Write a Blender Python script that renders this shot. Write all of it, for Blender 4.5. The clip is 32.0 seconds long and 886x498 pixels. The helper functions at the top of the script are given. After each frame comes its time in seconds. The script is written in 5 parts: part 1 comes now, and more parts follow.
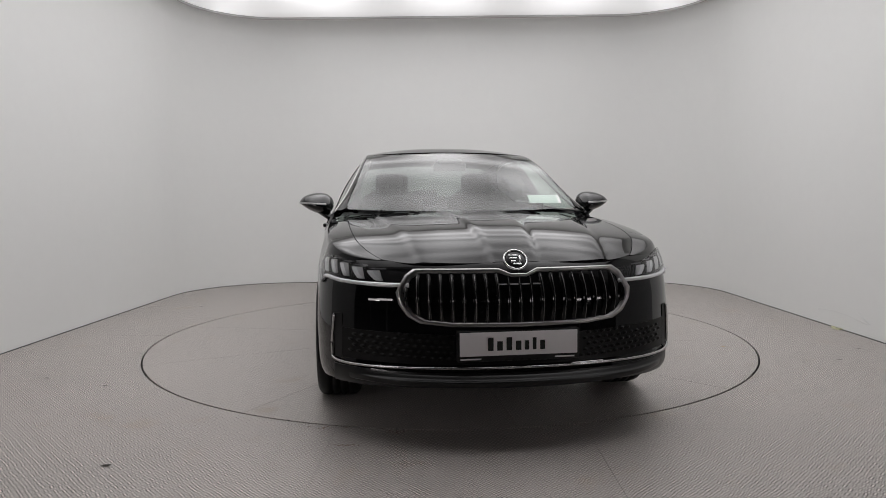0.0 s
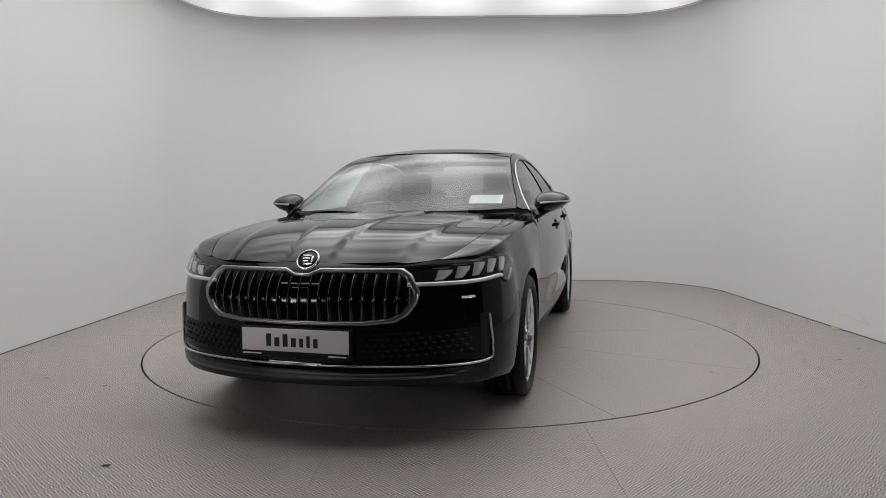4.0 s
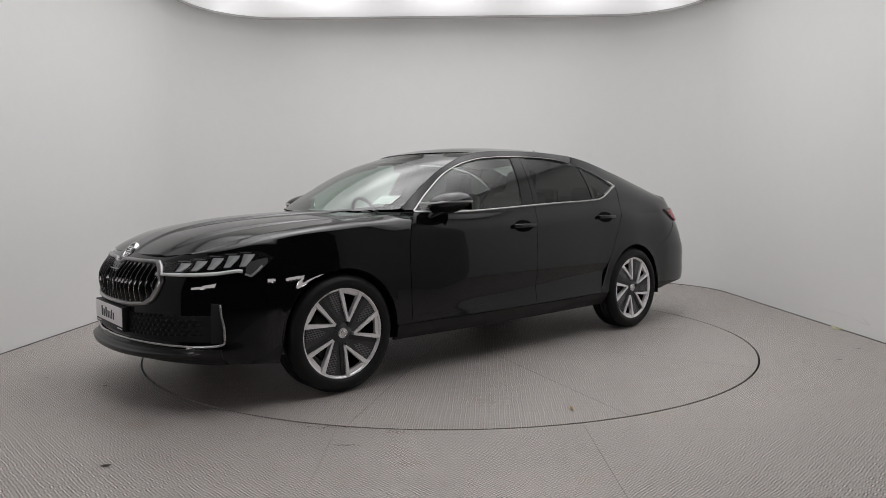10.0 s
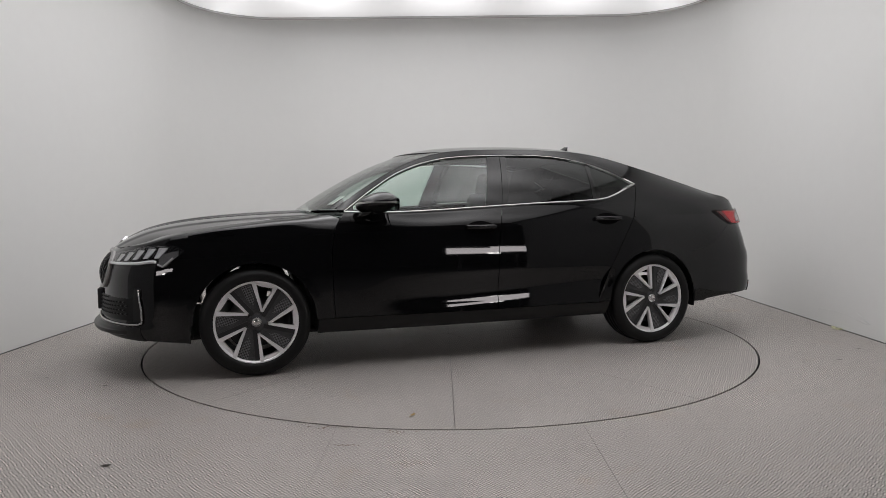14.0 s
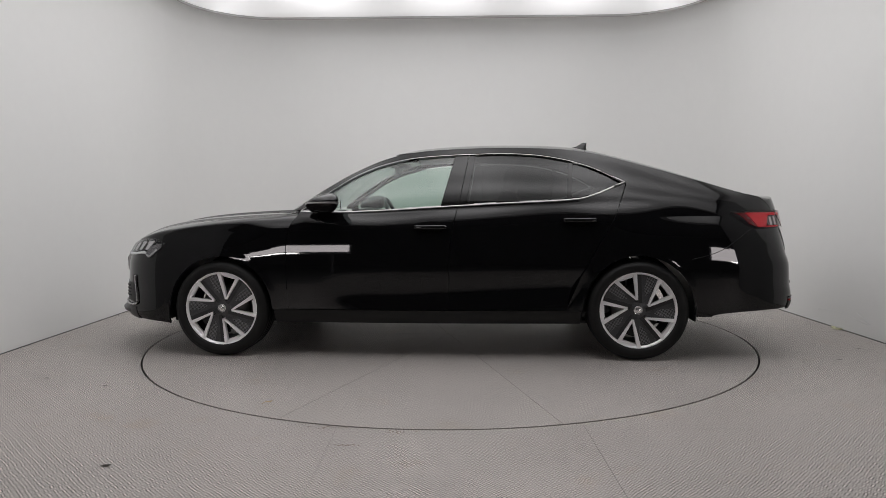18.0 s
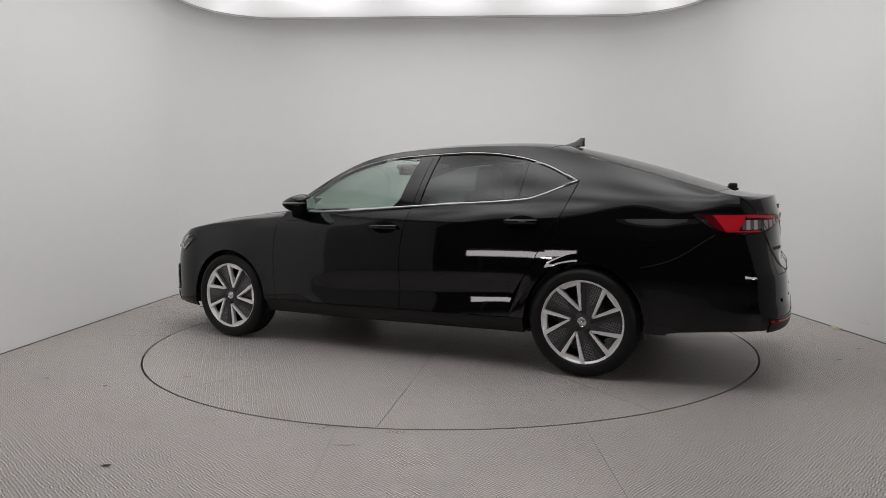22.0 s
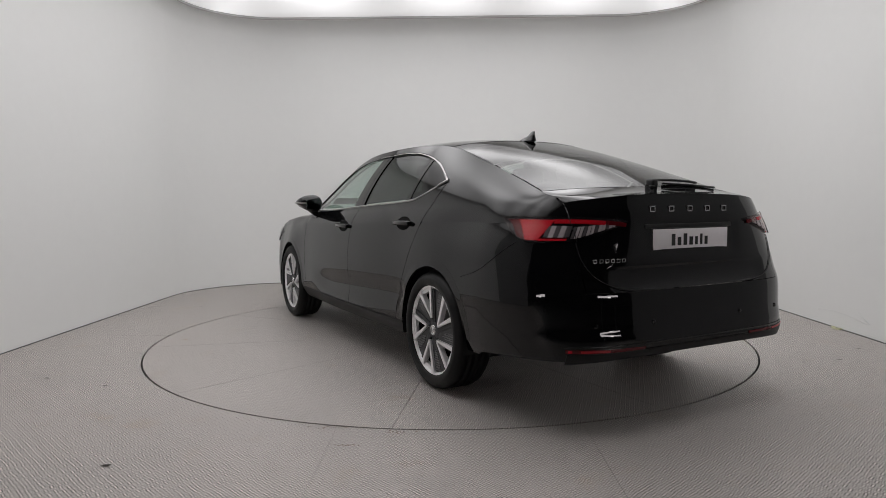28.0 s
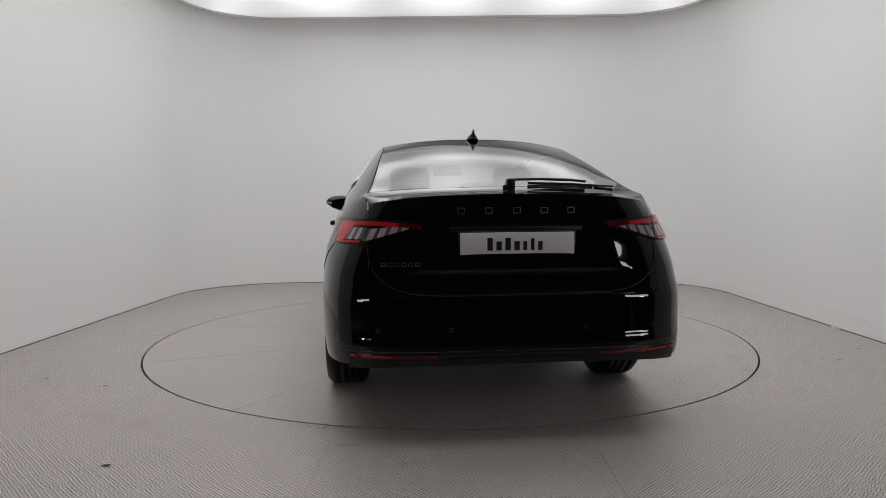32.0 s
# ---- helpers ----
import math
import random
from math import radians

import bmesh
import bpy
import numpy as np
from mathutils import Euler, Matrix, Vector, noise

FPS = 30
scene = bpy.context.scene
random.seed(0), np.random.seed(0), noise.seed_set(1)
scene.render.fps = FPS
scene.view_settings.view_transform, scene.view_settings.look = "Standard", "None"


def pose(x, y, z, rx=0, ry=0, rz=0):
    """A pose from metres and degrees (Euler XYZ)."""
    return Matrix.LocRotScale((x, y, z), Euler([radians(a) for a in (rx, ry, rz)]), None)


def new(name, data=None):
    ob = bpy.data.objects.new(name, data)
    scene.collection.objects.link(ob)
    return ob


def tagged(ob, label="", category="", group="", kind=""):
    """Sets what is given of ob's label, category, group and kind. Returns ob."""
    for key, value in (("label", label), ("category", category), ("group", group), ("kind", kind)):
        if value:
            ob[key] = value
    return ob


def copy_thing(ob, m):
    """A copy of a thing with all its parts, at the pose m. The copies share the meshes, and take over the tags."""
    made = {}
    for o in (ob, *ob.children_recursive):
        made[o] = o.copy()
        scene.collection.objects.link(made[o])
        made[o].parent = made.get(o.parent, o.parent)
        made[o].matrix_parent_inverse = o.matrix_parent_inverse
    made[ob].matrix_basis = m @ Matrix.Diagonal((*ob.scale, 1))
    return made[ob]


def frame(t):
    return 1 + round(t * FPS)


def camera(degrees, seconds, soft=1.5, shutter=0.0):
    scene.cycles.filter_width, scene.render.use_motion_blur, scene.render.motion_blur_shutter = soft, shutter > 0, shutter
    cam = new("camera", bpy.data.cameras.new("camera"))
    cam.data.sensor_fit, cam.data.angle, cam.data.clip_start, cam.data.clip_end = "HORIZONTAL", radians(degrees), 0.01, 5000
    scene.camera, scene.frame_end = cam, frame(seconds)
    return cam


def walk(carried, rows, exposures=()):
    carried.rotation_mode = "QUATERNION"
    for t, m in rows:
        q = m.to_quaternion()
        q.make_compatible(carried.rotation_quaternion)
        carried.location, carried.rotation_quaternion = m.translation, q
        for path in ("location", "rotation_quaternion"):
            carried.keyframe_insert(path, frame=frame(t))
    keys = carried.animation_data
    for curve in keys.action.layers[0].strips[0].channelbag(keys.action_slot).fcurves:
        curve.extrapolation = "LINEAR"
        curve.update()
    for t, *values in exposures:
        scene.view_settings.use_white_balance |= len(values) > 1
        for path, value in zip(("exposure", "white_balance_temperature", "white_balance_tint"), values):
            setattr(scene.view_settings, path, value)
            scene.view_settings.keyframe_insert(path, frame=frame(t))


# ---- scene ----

# ---------------------------------------------------------------- camera
cam = camera(67.6, 32.0, soft=0.62)
EYE = pose(0.0, -5.2795, 1.059, 90 - 4.0355, 0, 0.469) @ pose(0, 0, 0, 0, 0, -0.427)
walk(cam, [(0.0, EYE), (32.0, EYE)])

# ---------------------------------------------------------------- light
LAMP = 1.98         # glow of the studio's ceiling light
world = bpy.data.worlds.new("world")
scene.world = world
world.use_nodes = True
world.node_tree.nodes["Background"].inputs[0].default_value = (0.5, 0.55, 0.6, 1)
world.node_tree.nodes["Background"].inputs[1].default_value = 0.02


# ---------------------------------------------------------------- materials
def mat(name, colour, rough=0.5, metal=0.0, coat=0.0, spec=0.5, grain=0.0, scale=40.0, bump=0.0, rvar=0.0, trans=0.0, ior=1.45):
    m = bpy.data.materials.new(name)
    m.use_nodes = True
    nt = m.node_tree
    b = nt.nodes["Principled BSDF"]
    b.inputs["Base Color"].default_value = (*colour, 1)
    b.inputs["Roughness"].default_value = rough
    b.inputs["Metallic"].default_value = metal
    b.inputs["Coat Weight"].default_value = coat
    b.inputs["Coat Roughness"].default_value = 0.01
    b.inputs["Specular IOR Level"].default_value = spec
    b.inputs["Transmission Weight"].default_value = trans
    b.inputs["IOR"].default_value = ior
    if grain or bump or rvar:
        tc = nt.nodes.new("ShaderNodeTexCoord")
        n1 = nt.nodes.new("ShaderNodeTexNoise")
        n1.inputs["Scale"].default_value = scale
        n1.inputs["Detail"].default_value = 4
        n2 = nt.nodes.new("ShaderNodeTexNoise")
        n2.inputs["Scale"].default_value = scale * 0.06
        n2.inputs["Detail"].default_value = 3
        for n in (n1, n2):
            nt.links.new(tc.outputs["Object"], n.inputs["Vector"])
        mix = nt.nodes.new("ShaderNodeMath")
        mix.operation = "ADD"
        nt.links.new(n1.outputs["Fac"], mix.inputs[0])
        nt.links.new(n2.outputs["Fac"], mix.inputs[1])
        if grain:
            r = nt.nodes.new("ShaderNodeMapRange")
            r.inputs["From Min"].default_value, r.inputs["From Max"].default_value = 0.6, 1.4
            r.inputs["To Min"].default_value, r.inputs["To Max"].default_value = 1 - grain, 1 + grain
            nt.links.new(mix.outputs[0], r.inputs["Value"])
            v = nt.nodes.new("ShaderNodeVectorMath")
            v.operation = "SCALE"
            v.inputs[0].default_value = colour
            nt.links.new(r.outputs[0], v.inputs["Scale"])
            nt.links.new(v.outputs[0], b.inputs["Base Color"])
        if rvar:
            r = nt.nodes.new("ShaderNodeMapRange")
            r.inputs["From Min"].default_value, r.inputs["From Max"].default_value = 0.7, 1.3
            r.inputs["To Min"].default_value, r.inputs["To Max"].default_value = max(rough - rvar, 0.01), rough + rvar
            nt.links.new(mix.outputs[0], r.inputs["Value"])
            nt.links.new(r.outputs[0], b.inputs["Roughness"])
        if bump:
            bp = nt.nodes.new("ShaderNodeBump")
            bp.inputs["Strength"].default_value = bump
            bp.inputs["Distance"].default_value = 0.002
            nt.links.new(n1.outputs["Fac"], bp.inputs["Height"])
            nt.links.new(bp.outputs[0], b.inputs["Normal"])
    return m


def mesh_grey():
    """Dark plastic with a fine square mesh moulded in."""
    m = mat("moulded_mesh_plastic", (0.03, 0.03, 0.03), 0.45)
    nt = m.node_tree
    tc = nt.nodes.new("ShaderNodeTexCoord")
    ck = nt.nodes.new("ShaderNodeTexChecker")
    ck.inputs["Scale"].default_value = 150.0
    ck.inputs["Color1"].default_value = (0.16, 0.16, 0.165, 1)
    ck.inputs["Color2"].default_value = (0.012, 0.012, 0.012, 1)
    mp = nt.nodes.new("ShaderNodeMapping")
    mp.inputs["Rotation"].default_value = (0, 0.6, 0)
    nt.links.new(tc.outputs["Object"], mp.inputs["Vector"])
    nt.links.new(mp.outputs[0], ck.inputs["Vector"])
    nt.links.new(ck.outputs[0], nt.nodes["Principled BSDF"].inputs["Base Color"])
    return m


def glowing(name, colour, strength):
    m = mat(name, colour, 0.5)
    b = m.node_tree.nodes["Principled BSDF"]
    b.inputs["Emission Color"].default_value = (*colour, 1)
    b.inputs["Emission Strength"].default_value = strength
    return m


PAINT = mat("black_paint", (0.004, 0.004, 0.0045), 0.03, spec=0.5)
GLOSS = mat("gloss_black_plastic", (0.004, 0.004, 0.004), 0.09)
SATIN = mat("satin_black_plastic", (0.006, 0.006, 0.006), 0.3, spec=0.4, bump=0.05, scale=300)
PLASTIC = mat("dull_black_plastic", (0.007, 0.007, 0.007), 0.45, spec=0.35, bump=0.1, scale=300)
RUBBER = mat("tyre_rubber", (0.007, 0.007, 0.007), 0.5, spec=0.28, grain=0.3, scale=60, bump=0.2, rvar=0.08)
CHROME = mat("satin_chrome", (0.56, 0.55, 0.55), 0.26, metal=1.0)
ALLOY = mat("machined_alloy", (0.90, 0.89, 0.90), 0.28, metal=0.4, grain=0.05, scale=90)
INSERT = mat("dark_grey_wheel_insert", (0.045, 0.045, 0.047), 0.45, grain=0.75, bump=0.6, scale=190)
STEEL = mat("brake_steel", (0.25, 0.24, 0.23), 0.4, metal=1.0, grain=0.2)
LAMPBLACK = mat("lamp_housing_black", (0.01, 0.01, 0.011), 0.25)
REFLECT = mat("lamp_reflector", (0.80, 0.81, 0.83), 0.22, metal=0.35)
MIRROR = mat("mirror_glass", (0.30, 0.34, 0.34), 0.01, metal=1.0)
RED = mat("red_lamp_plastic", (0.62, 0.010, 0.024), 0.25)
DARKRED = mat("dark_red_lamp_plastic", (0.10, 0.003, 0.007), 0.12)
LAMPGREY = mat("smoky_lamp_plastic", (0.10, 0.10, 0.105), 0.25, coat=0.5)
CLEARLAMP = mat("frosted_lamp_plastic", (0.40, 0.40, 0.41), 0.3, coat=0.5)
GRILLEMETAL = mat("dark_satin_chrome", (0.36, 0.35, 0.35), 0.3, metal=1.0)
TRIMMETAL = mat("brushed_window_trim", (0.42, 0.41, 0.41), 0.32, metal=1.0)
INTAKE = mat("intake_mesh_black", (0.003, 0.003, 0.003), 0.4, spec=0.25)
REARCLEAR = mat("clear_lamp_plastic", (0.45, 0.45, 0.46), 0.4)
DIMWALL = mat("dimmed_side_wall", (0.33, 0.33, 0.33), 0.7, grain=0.08, scale=3)
BOWLSHADE = mat("handle_bowl_shade", (0.002, 0.002, 0.002), 0.6, spec=0.04)
PLATE = mat("plate_white", (0.85, 0.82, 0.83), 0.4, grain=0.02)
INK = mat("plate_print", (0.01, 0.01, 0.01), 0.5)
BADGE = mat("badge_silver", (0.7, 0.7, 0.7), 0.25, metal=1.0)
SEAT = mat("black_seat_leather", (0.03, 0.03, 0.031), 0.5, bump=0.25, scale=200)
TRIM = mat("interior_trim", (0.05, 0.05, 0.052), 0.6, grain=0.1)
LINER = mat("grey_headliner", (0.55, 0.55, 0.54), 0.9, grain=0.05, scale=200)
PAPER = mat("white_paper", (0.8, 0.82, 0.8), 0.7)
WALL = mat("white_wall_paint", (0.738, 0.740, 0.728), 0.65, grain=0.012, scale=9, bump=0.02)
TRAY = mat("white_light_tray", (0.55, 0.55, 0.55), 0.6)
HALL = mat("dark_hall", (0.2, 0.2, 0.205), 0.8, grain=0.2, scale=3)
LEAF = mat("dry_leaf", (0.34, 0.23, 0.07), 0.7, grain=0.3)
DEBRIS = mat("dark_debris", (0.03, 0.025, 0.02), 0.8)
BORDER = mat("black_rubber_joint", (0.01, 0.01, 0.01), 0.7)


def glass(name, tint, sheen=0.07, power=4.0):
    """Car glass: a clear tinted pane that mirrors at its surface."""
    m = bpy.data.materials.new(name)
    m.use_nodes = True
    nt = m.node_tree
    nt.nodes.clear()
    out = nt.nodes.new("ShaderNodeOutputMaterial")
    tr = nt.nodes.new("ShaderNodeBsdfTransparent")
    tr.inputs[0].default_value = (*tint, 1)
    gl = nt.nodes.new("ShaderNodeBsdfGlossy")
    gl.inputs["Roughness"].default_value = 0.01
    lw = nt.nodes.new("ShaderNodeLayerWeight")
    pw = nt.nodes.new("ShaderNodeMath")
    pw.operation = "POWER"
    pw.inputs[1].default_value = power
    nt.links.new(lw.outputs["Facing"], pw.inputs[0])
    fr = nt.nodes.new("ShaderNodeMath")
    fr.operation = "MULTIPLY_ADD"
    fr.inputs[1].default_value, fr.inputs[2].default_value = 0.9, sheen
    nt.links.new(pw.outputs[0], fr.inputs[0])
    mx = nt.nodes.new("ShaderNodeMixShader")
    nt.links.new(fr.outputs[0], mx.inputs[0])
    nt.links.new(tr.outputs[0], mx.inputs[1])
    nt.links.new(gl.outputs[0], mx.inputs[2])
    nt.links.new(mx.outputs[0], out.inputs[0])
    return m


GLASS = glass("green_tinted_glass", (0.68, 0.80, 0.74), 0.08, 3.8)
SCREEN = glass("clear_windscreen_glass", (0.62, 0.72, 0.67), 0.085, 4.0)
PRIVACY = glass("dark_privacy_glass", (0.09, 0.098, 0.094), 0.05, 5.0)
REARGLASS = glass("grey_rear_glass", (0.36, 0.39, 0.375), 0.075, 4.8)
LENS = glass("clear_lamp_lens", (0.9, 0.9, 0.9), 0.04)


def tread_plate(name, pitch, strong, tone):
    """Worn grey steel tread plate: small lozenges, turned crosswise cell by cell."""
    m = mat(name, (0.3, 0.3, 0.29), 0.5)
    nt = m.node_tree
    b = nt.nodes["Principled BSDF"]
    L = nt.links.new

    def math_(op, a, c=None, d=None):
        n = nt.nodes.new("ShaderNodeMath")
        n.operation = op
        for i, v in enumerate((a, c, d)):
            if v is None:
                continue
            if isinstance(v, (int, float)):
                n.inputs[i].default_value = v
            else:
                L(v, n.inputs[i])
        return n.outputs[0]

    tc = nt.nodes.new("ShaderNodeTexCoord")
    # the lozenges lie a little unevenly
    wob = nt.nodes.new("ShaderNodeTexNoise")
    wob.inputs["Scale"].default_value, wob.inputs["Detail"].default_value = 9.0, 2
    L(tc.outputs["Object"], wob.inputs["Vector"])
    wsc = nt.nodes.new("ShaderNodeVectorMath")
    wsc.operation = "MULTIPLY_ADD"
    wsc.inputs[1].default_value = (0.02, 0.02, 0.0)
    L(wob.outputs["Color"], wsc.inputs[0])
    L(tc.outputs["Object"], wsc.inputs[2])
    sep = nt.nodes.new("ShaderNodeSeparateXYZ")
    L(wsc.outputs[0], sep.inputs[0])
    k = 0.7071 / pitch
    u = math_("MULTIPLY", math_("ADD", sep.outputs[0], sep.outputs[1]), k)
    v = math_("MULTIPLY", math_("SUBTRACT", sep.outputs[0], sep.outputs[1]), k)
    fu, fv = math_("FLOOR", u), math_("FLOOR", v)
    parity = math_("FLOORED_MODULO", math_("ADD", fu, fv), 2.0)
    cu, cv = math_("SUBTRACT", math_("FRACT", u), 0.5), math_("SUBTRACT", math_("FRACT", v), 0.5)
    along = math_("ADD", cu, math_("MULTIPLY", parity, math_("SUBTRACT", cv, cu)))
    across = math_("ADD", cv, math_("MULTIPLY", parity, math_("SUBTRACT", cu, cv)))
    wn = nt.nodes.new("ShaderNodeTexWhiteNoise")
    wn.noise_dimensions = "2D"
    cell = nt.nodes.new("ShaderNodeCombineXYZ")
    L(fu, cell.inputs[0])
    L(fv, cell.inputs[1])
    L(cell.outputs[0], wn.inputs["Vector"])
    lot = math_("ADD", math_("MULTIPLY", wn.outputs["Value"], 0.9), 0.5)
    d = math_("ADD", math_("POWER", math_("DIVIDE", math_("ABSOLUTE", along), 0.62), 2.0), math_("POWER", math_("DIVIDE", math_("ABSOLUTE", across), 0.145), 2.0))
    mr = nt.nodes.new("ShaderNodeMapRange")
    mr.interpolation_type = "SMOOTHSTEP"
    mr.inputs["From Min"].default_value, mr.inputs["From Max"].default_value = 1.3, 0.5
    L(d, mr.inputs["Value"])
    n1, n2 = nt.nodes.new("ShaderNodeTexNoise"), nt.nodes.new("ShaderNodeTexNoise")
    n1.inputs["Scale"].default_value, n1.inputs["Detail"].default_value = 90, 5
    n2.inputs["Scale"].default_value, n2.inputs["Detail"].default_value = 1.3, 5
    for n in (n1, n2):
        L(tc.outputs["Object"], n.inputs["Vector"])
    n4 = nt.nodes.new("ShaderNodeTexNoise")
    n4.inputs["Scale"].default_value, n4.inputs["Detail"].default_value = 38, 6
    n4.inputs["Roughness"].default_value = 0.75
    L(tc.outputs["Object"], n4.inputs["Vector"])
    val = math_("ADD", math_("MULTIPLY", math_("SUBTRACT", n4.outputs[0], 0.5), 0.8), math_("MULTIPLY", n1.outputs[0], 0.22))
    val = math_("ADD", val, math_("MULTIPLY", n2.outputs[0], 0.12))
    val = math_("ADD", val, math_("MULTIPLY", math_("MULTIPLY", mr.outputs[0], lot), 0.27 * strong))
    # dark ring round each lozenge: dirt plus edge shade painted into the colour
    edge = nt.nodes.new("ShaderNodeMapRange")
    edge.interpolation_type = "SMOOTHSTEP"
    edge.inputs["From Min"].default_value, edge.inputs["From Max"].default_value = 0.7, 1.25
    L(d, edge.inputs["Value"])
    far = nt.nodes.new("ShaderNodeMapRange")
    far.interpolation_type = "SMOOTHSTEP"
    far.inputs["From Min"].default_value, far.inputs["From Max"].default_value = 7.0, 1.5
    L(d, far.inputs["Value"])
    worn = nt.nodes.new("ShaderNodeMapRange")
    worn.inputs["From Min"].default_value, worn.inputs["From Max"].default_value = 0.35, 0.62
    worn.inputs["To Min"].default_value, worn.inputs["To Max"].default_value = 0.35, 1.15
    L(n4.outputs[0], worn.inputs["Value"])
    dirt_shade = math_("MINIMUM", math_("MULTIPLY", math_("MULTIPLY", math_("MULTIPLY", edge.outputs[0], far.outputs[0]), worn.outputs[0]), lot), 1.1)
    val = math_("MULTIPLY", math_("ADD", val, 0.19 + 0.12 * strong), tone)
    val = math_("MULTIPLY", val, math_("SUBTRACT", 1.0, math_("MULTIPLY", dirt_shade, 0.95 * strong)))
    n3 = nt.nodes.new("ShaderNodeTexNoise")
    n3.inputs["Scale"].default_value, n3.inputs["Detail"].default_value = 3.1, 8
    L(tc.outputs["Object"], n3.inputs["Vector"])
    rust = nt.nodes.new("ShaderNodeMapRange")
    rust.interpolation_type = "SMOOTHSTEP"
    rust.inputs["From Min"].default_value, rust.inputs["From Max"].default_value = 0.60, 0.80
    L(n3.outputs[0], rust.inputs["Value"])
    val = math_("MULTIPLY", val, math_("SUBTRACT", 1.0, math_("MULTIPLY", rust.outputs[0], 0.16)))
    col = nt.nodes.new("ShaderNodeCombineColor")
    L(math_("MULTIPLY", val, 1.06), col.inputs[0])
    L(math_("MULTIPLY", val, math_("SUBTRACT", 0.985, math_("MULTIPLY", rust.outputs[0], 0.1))), col.inputs[1])
    L(math_("MULTIPLY", val, math_("SUBTRACT", 0.93, math_("MULTIPLY", rust.outputs[0], 0.2))), col.inputs[2])
    L(col.outputs[0], b.inputs["Base Color"])
    L(math_("SUBTRACT", math_("ADD", math_("MULTIPLY", n2.outputs[0], 0.2), 0.42), math_("MULTIPLY", mr.outputs[0], 0.14)), b.inputs["Roughness"])
    b.inputs["Metallic"].default_value = 0.25
    bp = nt.nodes.new("ShaderNodeBump")
    bp.inputs["Strength"].default_value = 0.9 * strong
    bp.inputs["Distance"].default_value = 0.005
    L(mr.outputs[0], bp.inputs["Height"])
    L(bp.outputs[0], b.inputs["Normal"])
    return m


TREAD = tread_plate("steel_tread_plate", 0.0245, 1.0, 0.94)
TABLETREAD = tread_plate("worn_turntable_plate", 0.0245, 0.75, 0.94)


def ceiling_glow():
    """Diffuser over rows of lamp tubes: brighter where the tubes lie."""
    m = bpy.data.materials.new("lamp_diffuser")
    m.use_nodes = True
    nt = m.node_tree
    b = nt.nodes["Principled BSDF"]
    b.inputs["Base Color"].default_value = (0.8, 0.8, 0.8, 1)
    tc = nt.nodes.new("ShaderNodeTexCoord")
    sep = nt.nodes.new("ShaderNodeSeparateXYZ")
    nt.links.new(tc.outputs["Object"], sep.inputs[0])

    def wave(sock, pitch, shift):
        a = nt.nodes.new("ShaderNodeMath")
        a.operation = "MULTIPLY_ADD"
        a.inputs[1].default_value, a.inputs[2].default_value = 2 * math.pi / pitch, shift
        nt.links.new(sock, a.inputs[0])
        c = nt.nodes.new("ShaderNodeMath")
        c.operation = "COSINE"
        nt.links.new(a.outputs[0], c.inputs[0])
        return c.outputs[0]

    wy, wx = wave(sep.outputs[1], 1.1, 0.6), wave(sep.outputs[0], 1.45, 0.0)
    s1 = nt.nodes.new("ShaderNodeMath")
    s1.operation = "MULTIPLY_ADD"
    s1.inputs[1].default_value, s1.inputs[2].default_value = 0.24, 1.0
    nt.links.new(wy, s1.inputs[0])
    s2 = nt.nodes.new("ShaderNodeMath")
    s2.operation = "MULTIPLY_ADD"
    s2.inputs[1].default_value = 0.22
    nt.links.new(wx, s2.inputs[0])
    nt.links.new(s1.outputs[0], s2.inputs[2])
    s3 = nt.nodes.new("ShaderNodeMath")
    s3.operation = "MULTIPLY"
    s3.inputs[1].default_value = LAMP
    # dimmer towards the box's edges
    def reach(sock, half):
        a = nt.nodes.new("ShaderNodeMath")
        a.operation = "ABSOLUTE"
        nt.links.new(sock, a.inputs[0])
        r = nt.nodes.new("ShaderNodeMapRange")
        r.interpolation_type = "SMOOTHSTEP"
        r.inputs["From Min"].default_value, r.inputs["From Max"].default_value = half, half - 1.5
        r.inputs["To Min"].default_value, r.inputs["To Max"].default_value = 0.2, 1.0
        nt.links.new(a.outputs[0], r.inputs["Value"])
        return r.outputs[0]
    low = nt.nodes.new("ShaderNodeMath")
    low.operation = "MINIMUM"
    nt.links.new(reach(sep.outputs[0], 3.1), low.inputs[0])
    nt.links.new(reach(sep.outputs[1], 3.31), low.inputs[1])
    s4 = nt.nodes.new("ShaderNodeMath")
    s4.operation = "MULTIPLY"
    nt.links.new(s2.outputs[0], s4.inputs[0])
    nt.links.new(low.outputs[0], s4.inputs[1])
    front = nt.nodes.new("ShaderNodeMath")
    front.operation = "MULTIPLY_ADD"
    front.inputs[1].default_value, front.inputs[2].default_value = -0.06, 1.03
    nt.links.new(sep.outputs[1], front.inputs[0])
    s5 = nt.nodes.new("ShaderNodeMath")
    s5.operation = "MULTIPLY"
    nt.links.new(s4.outputs[0], s5.inputs[0])
    nt.links.new(front.outputs[0], s5.inputs[1])
    nt.links.new(s5.outputs[0], s3.inputs[0])
    b.inputs["Emission Color"].default_value = (1.0, 0.985, 1.0, 1)
    nt.links.new(s3.outputs[0], b.inputs["Emission Strength"])
    return m


DIFFUSER = ceiling_glow()


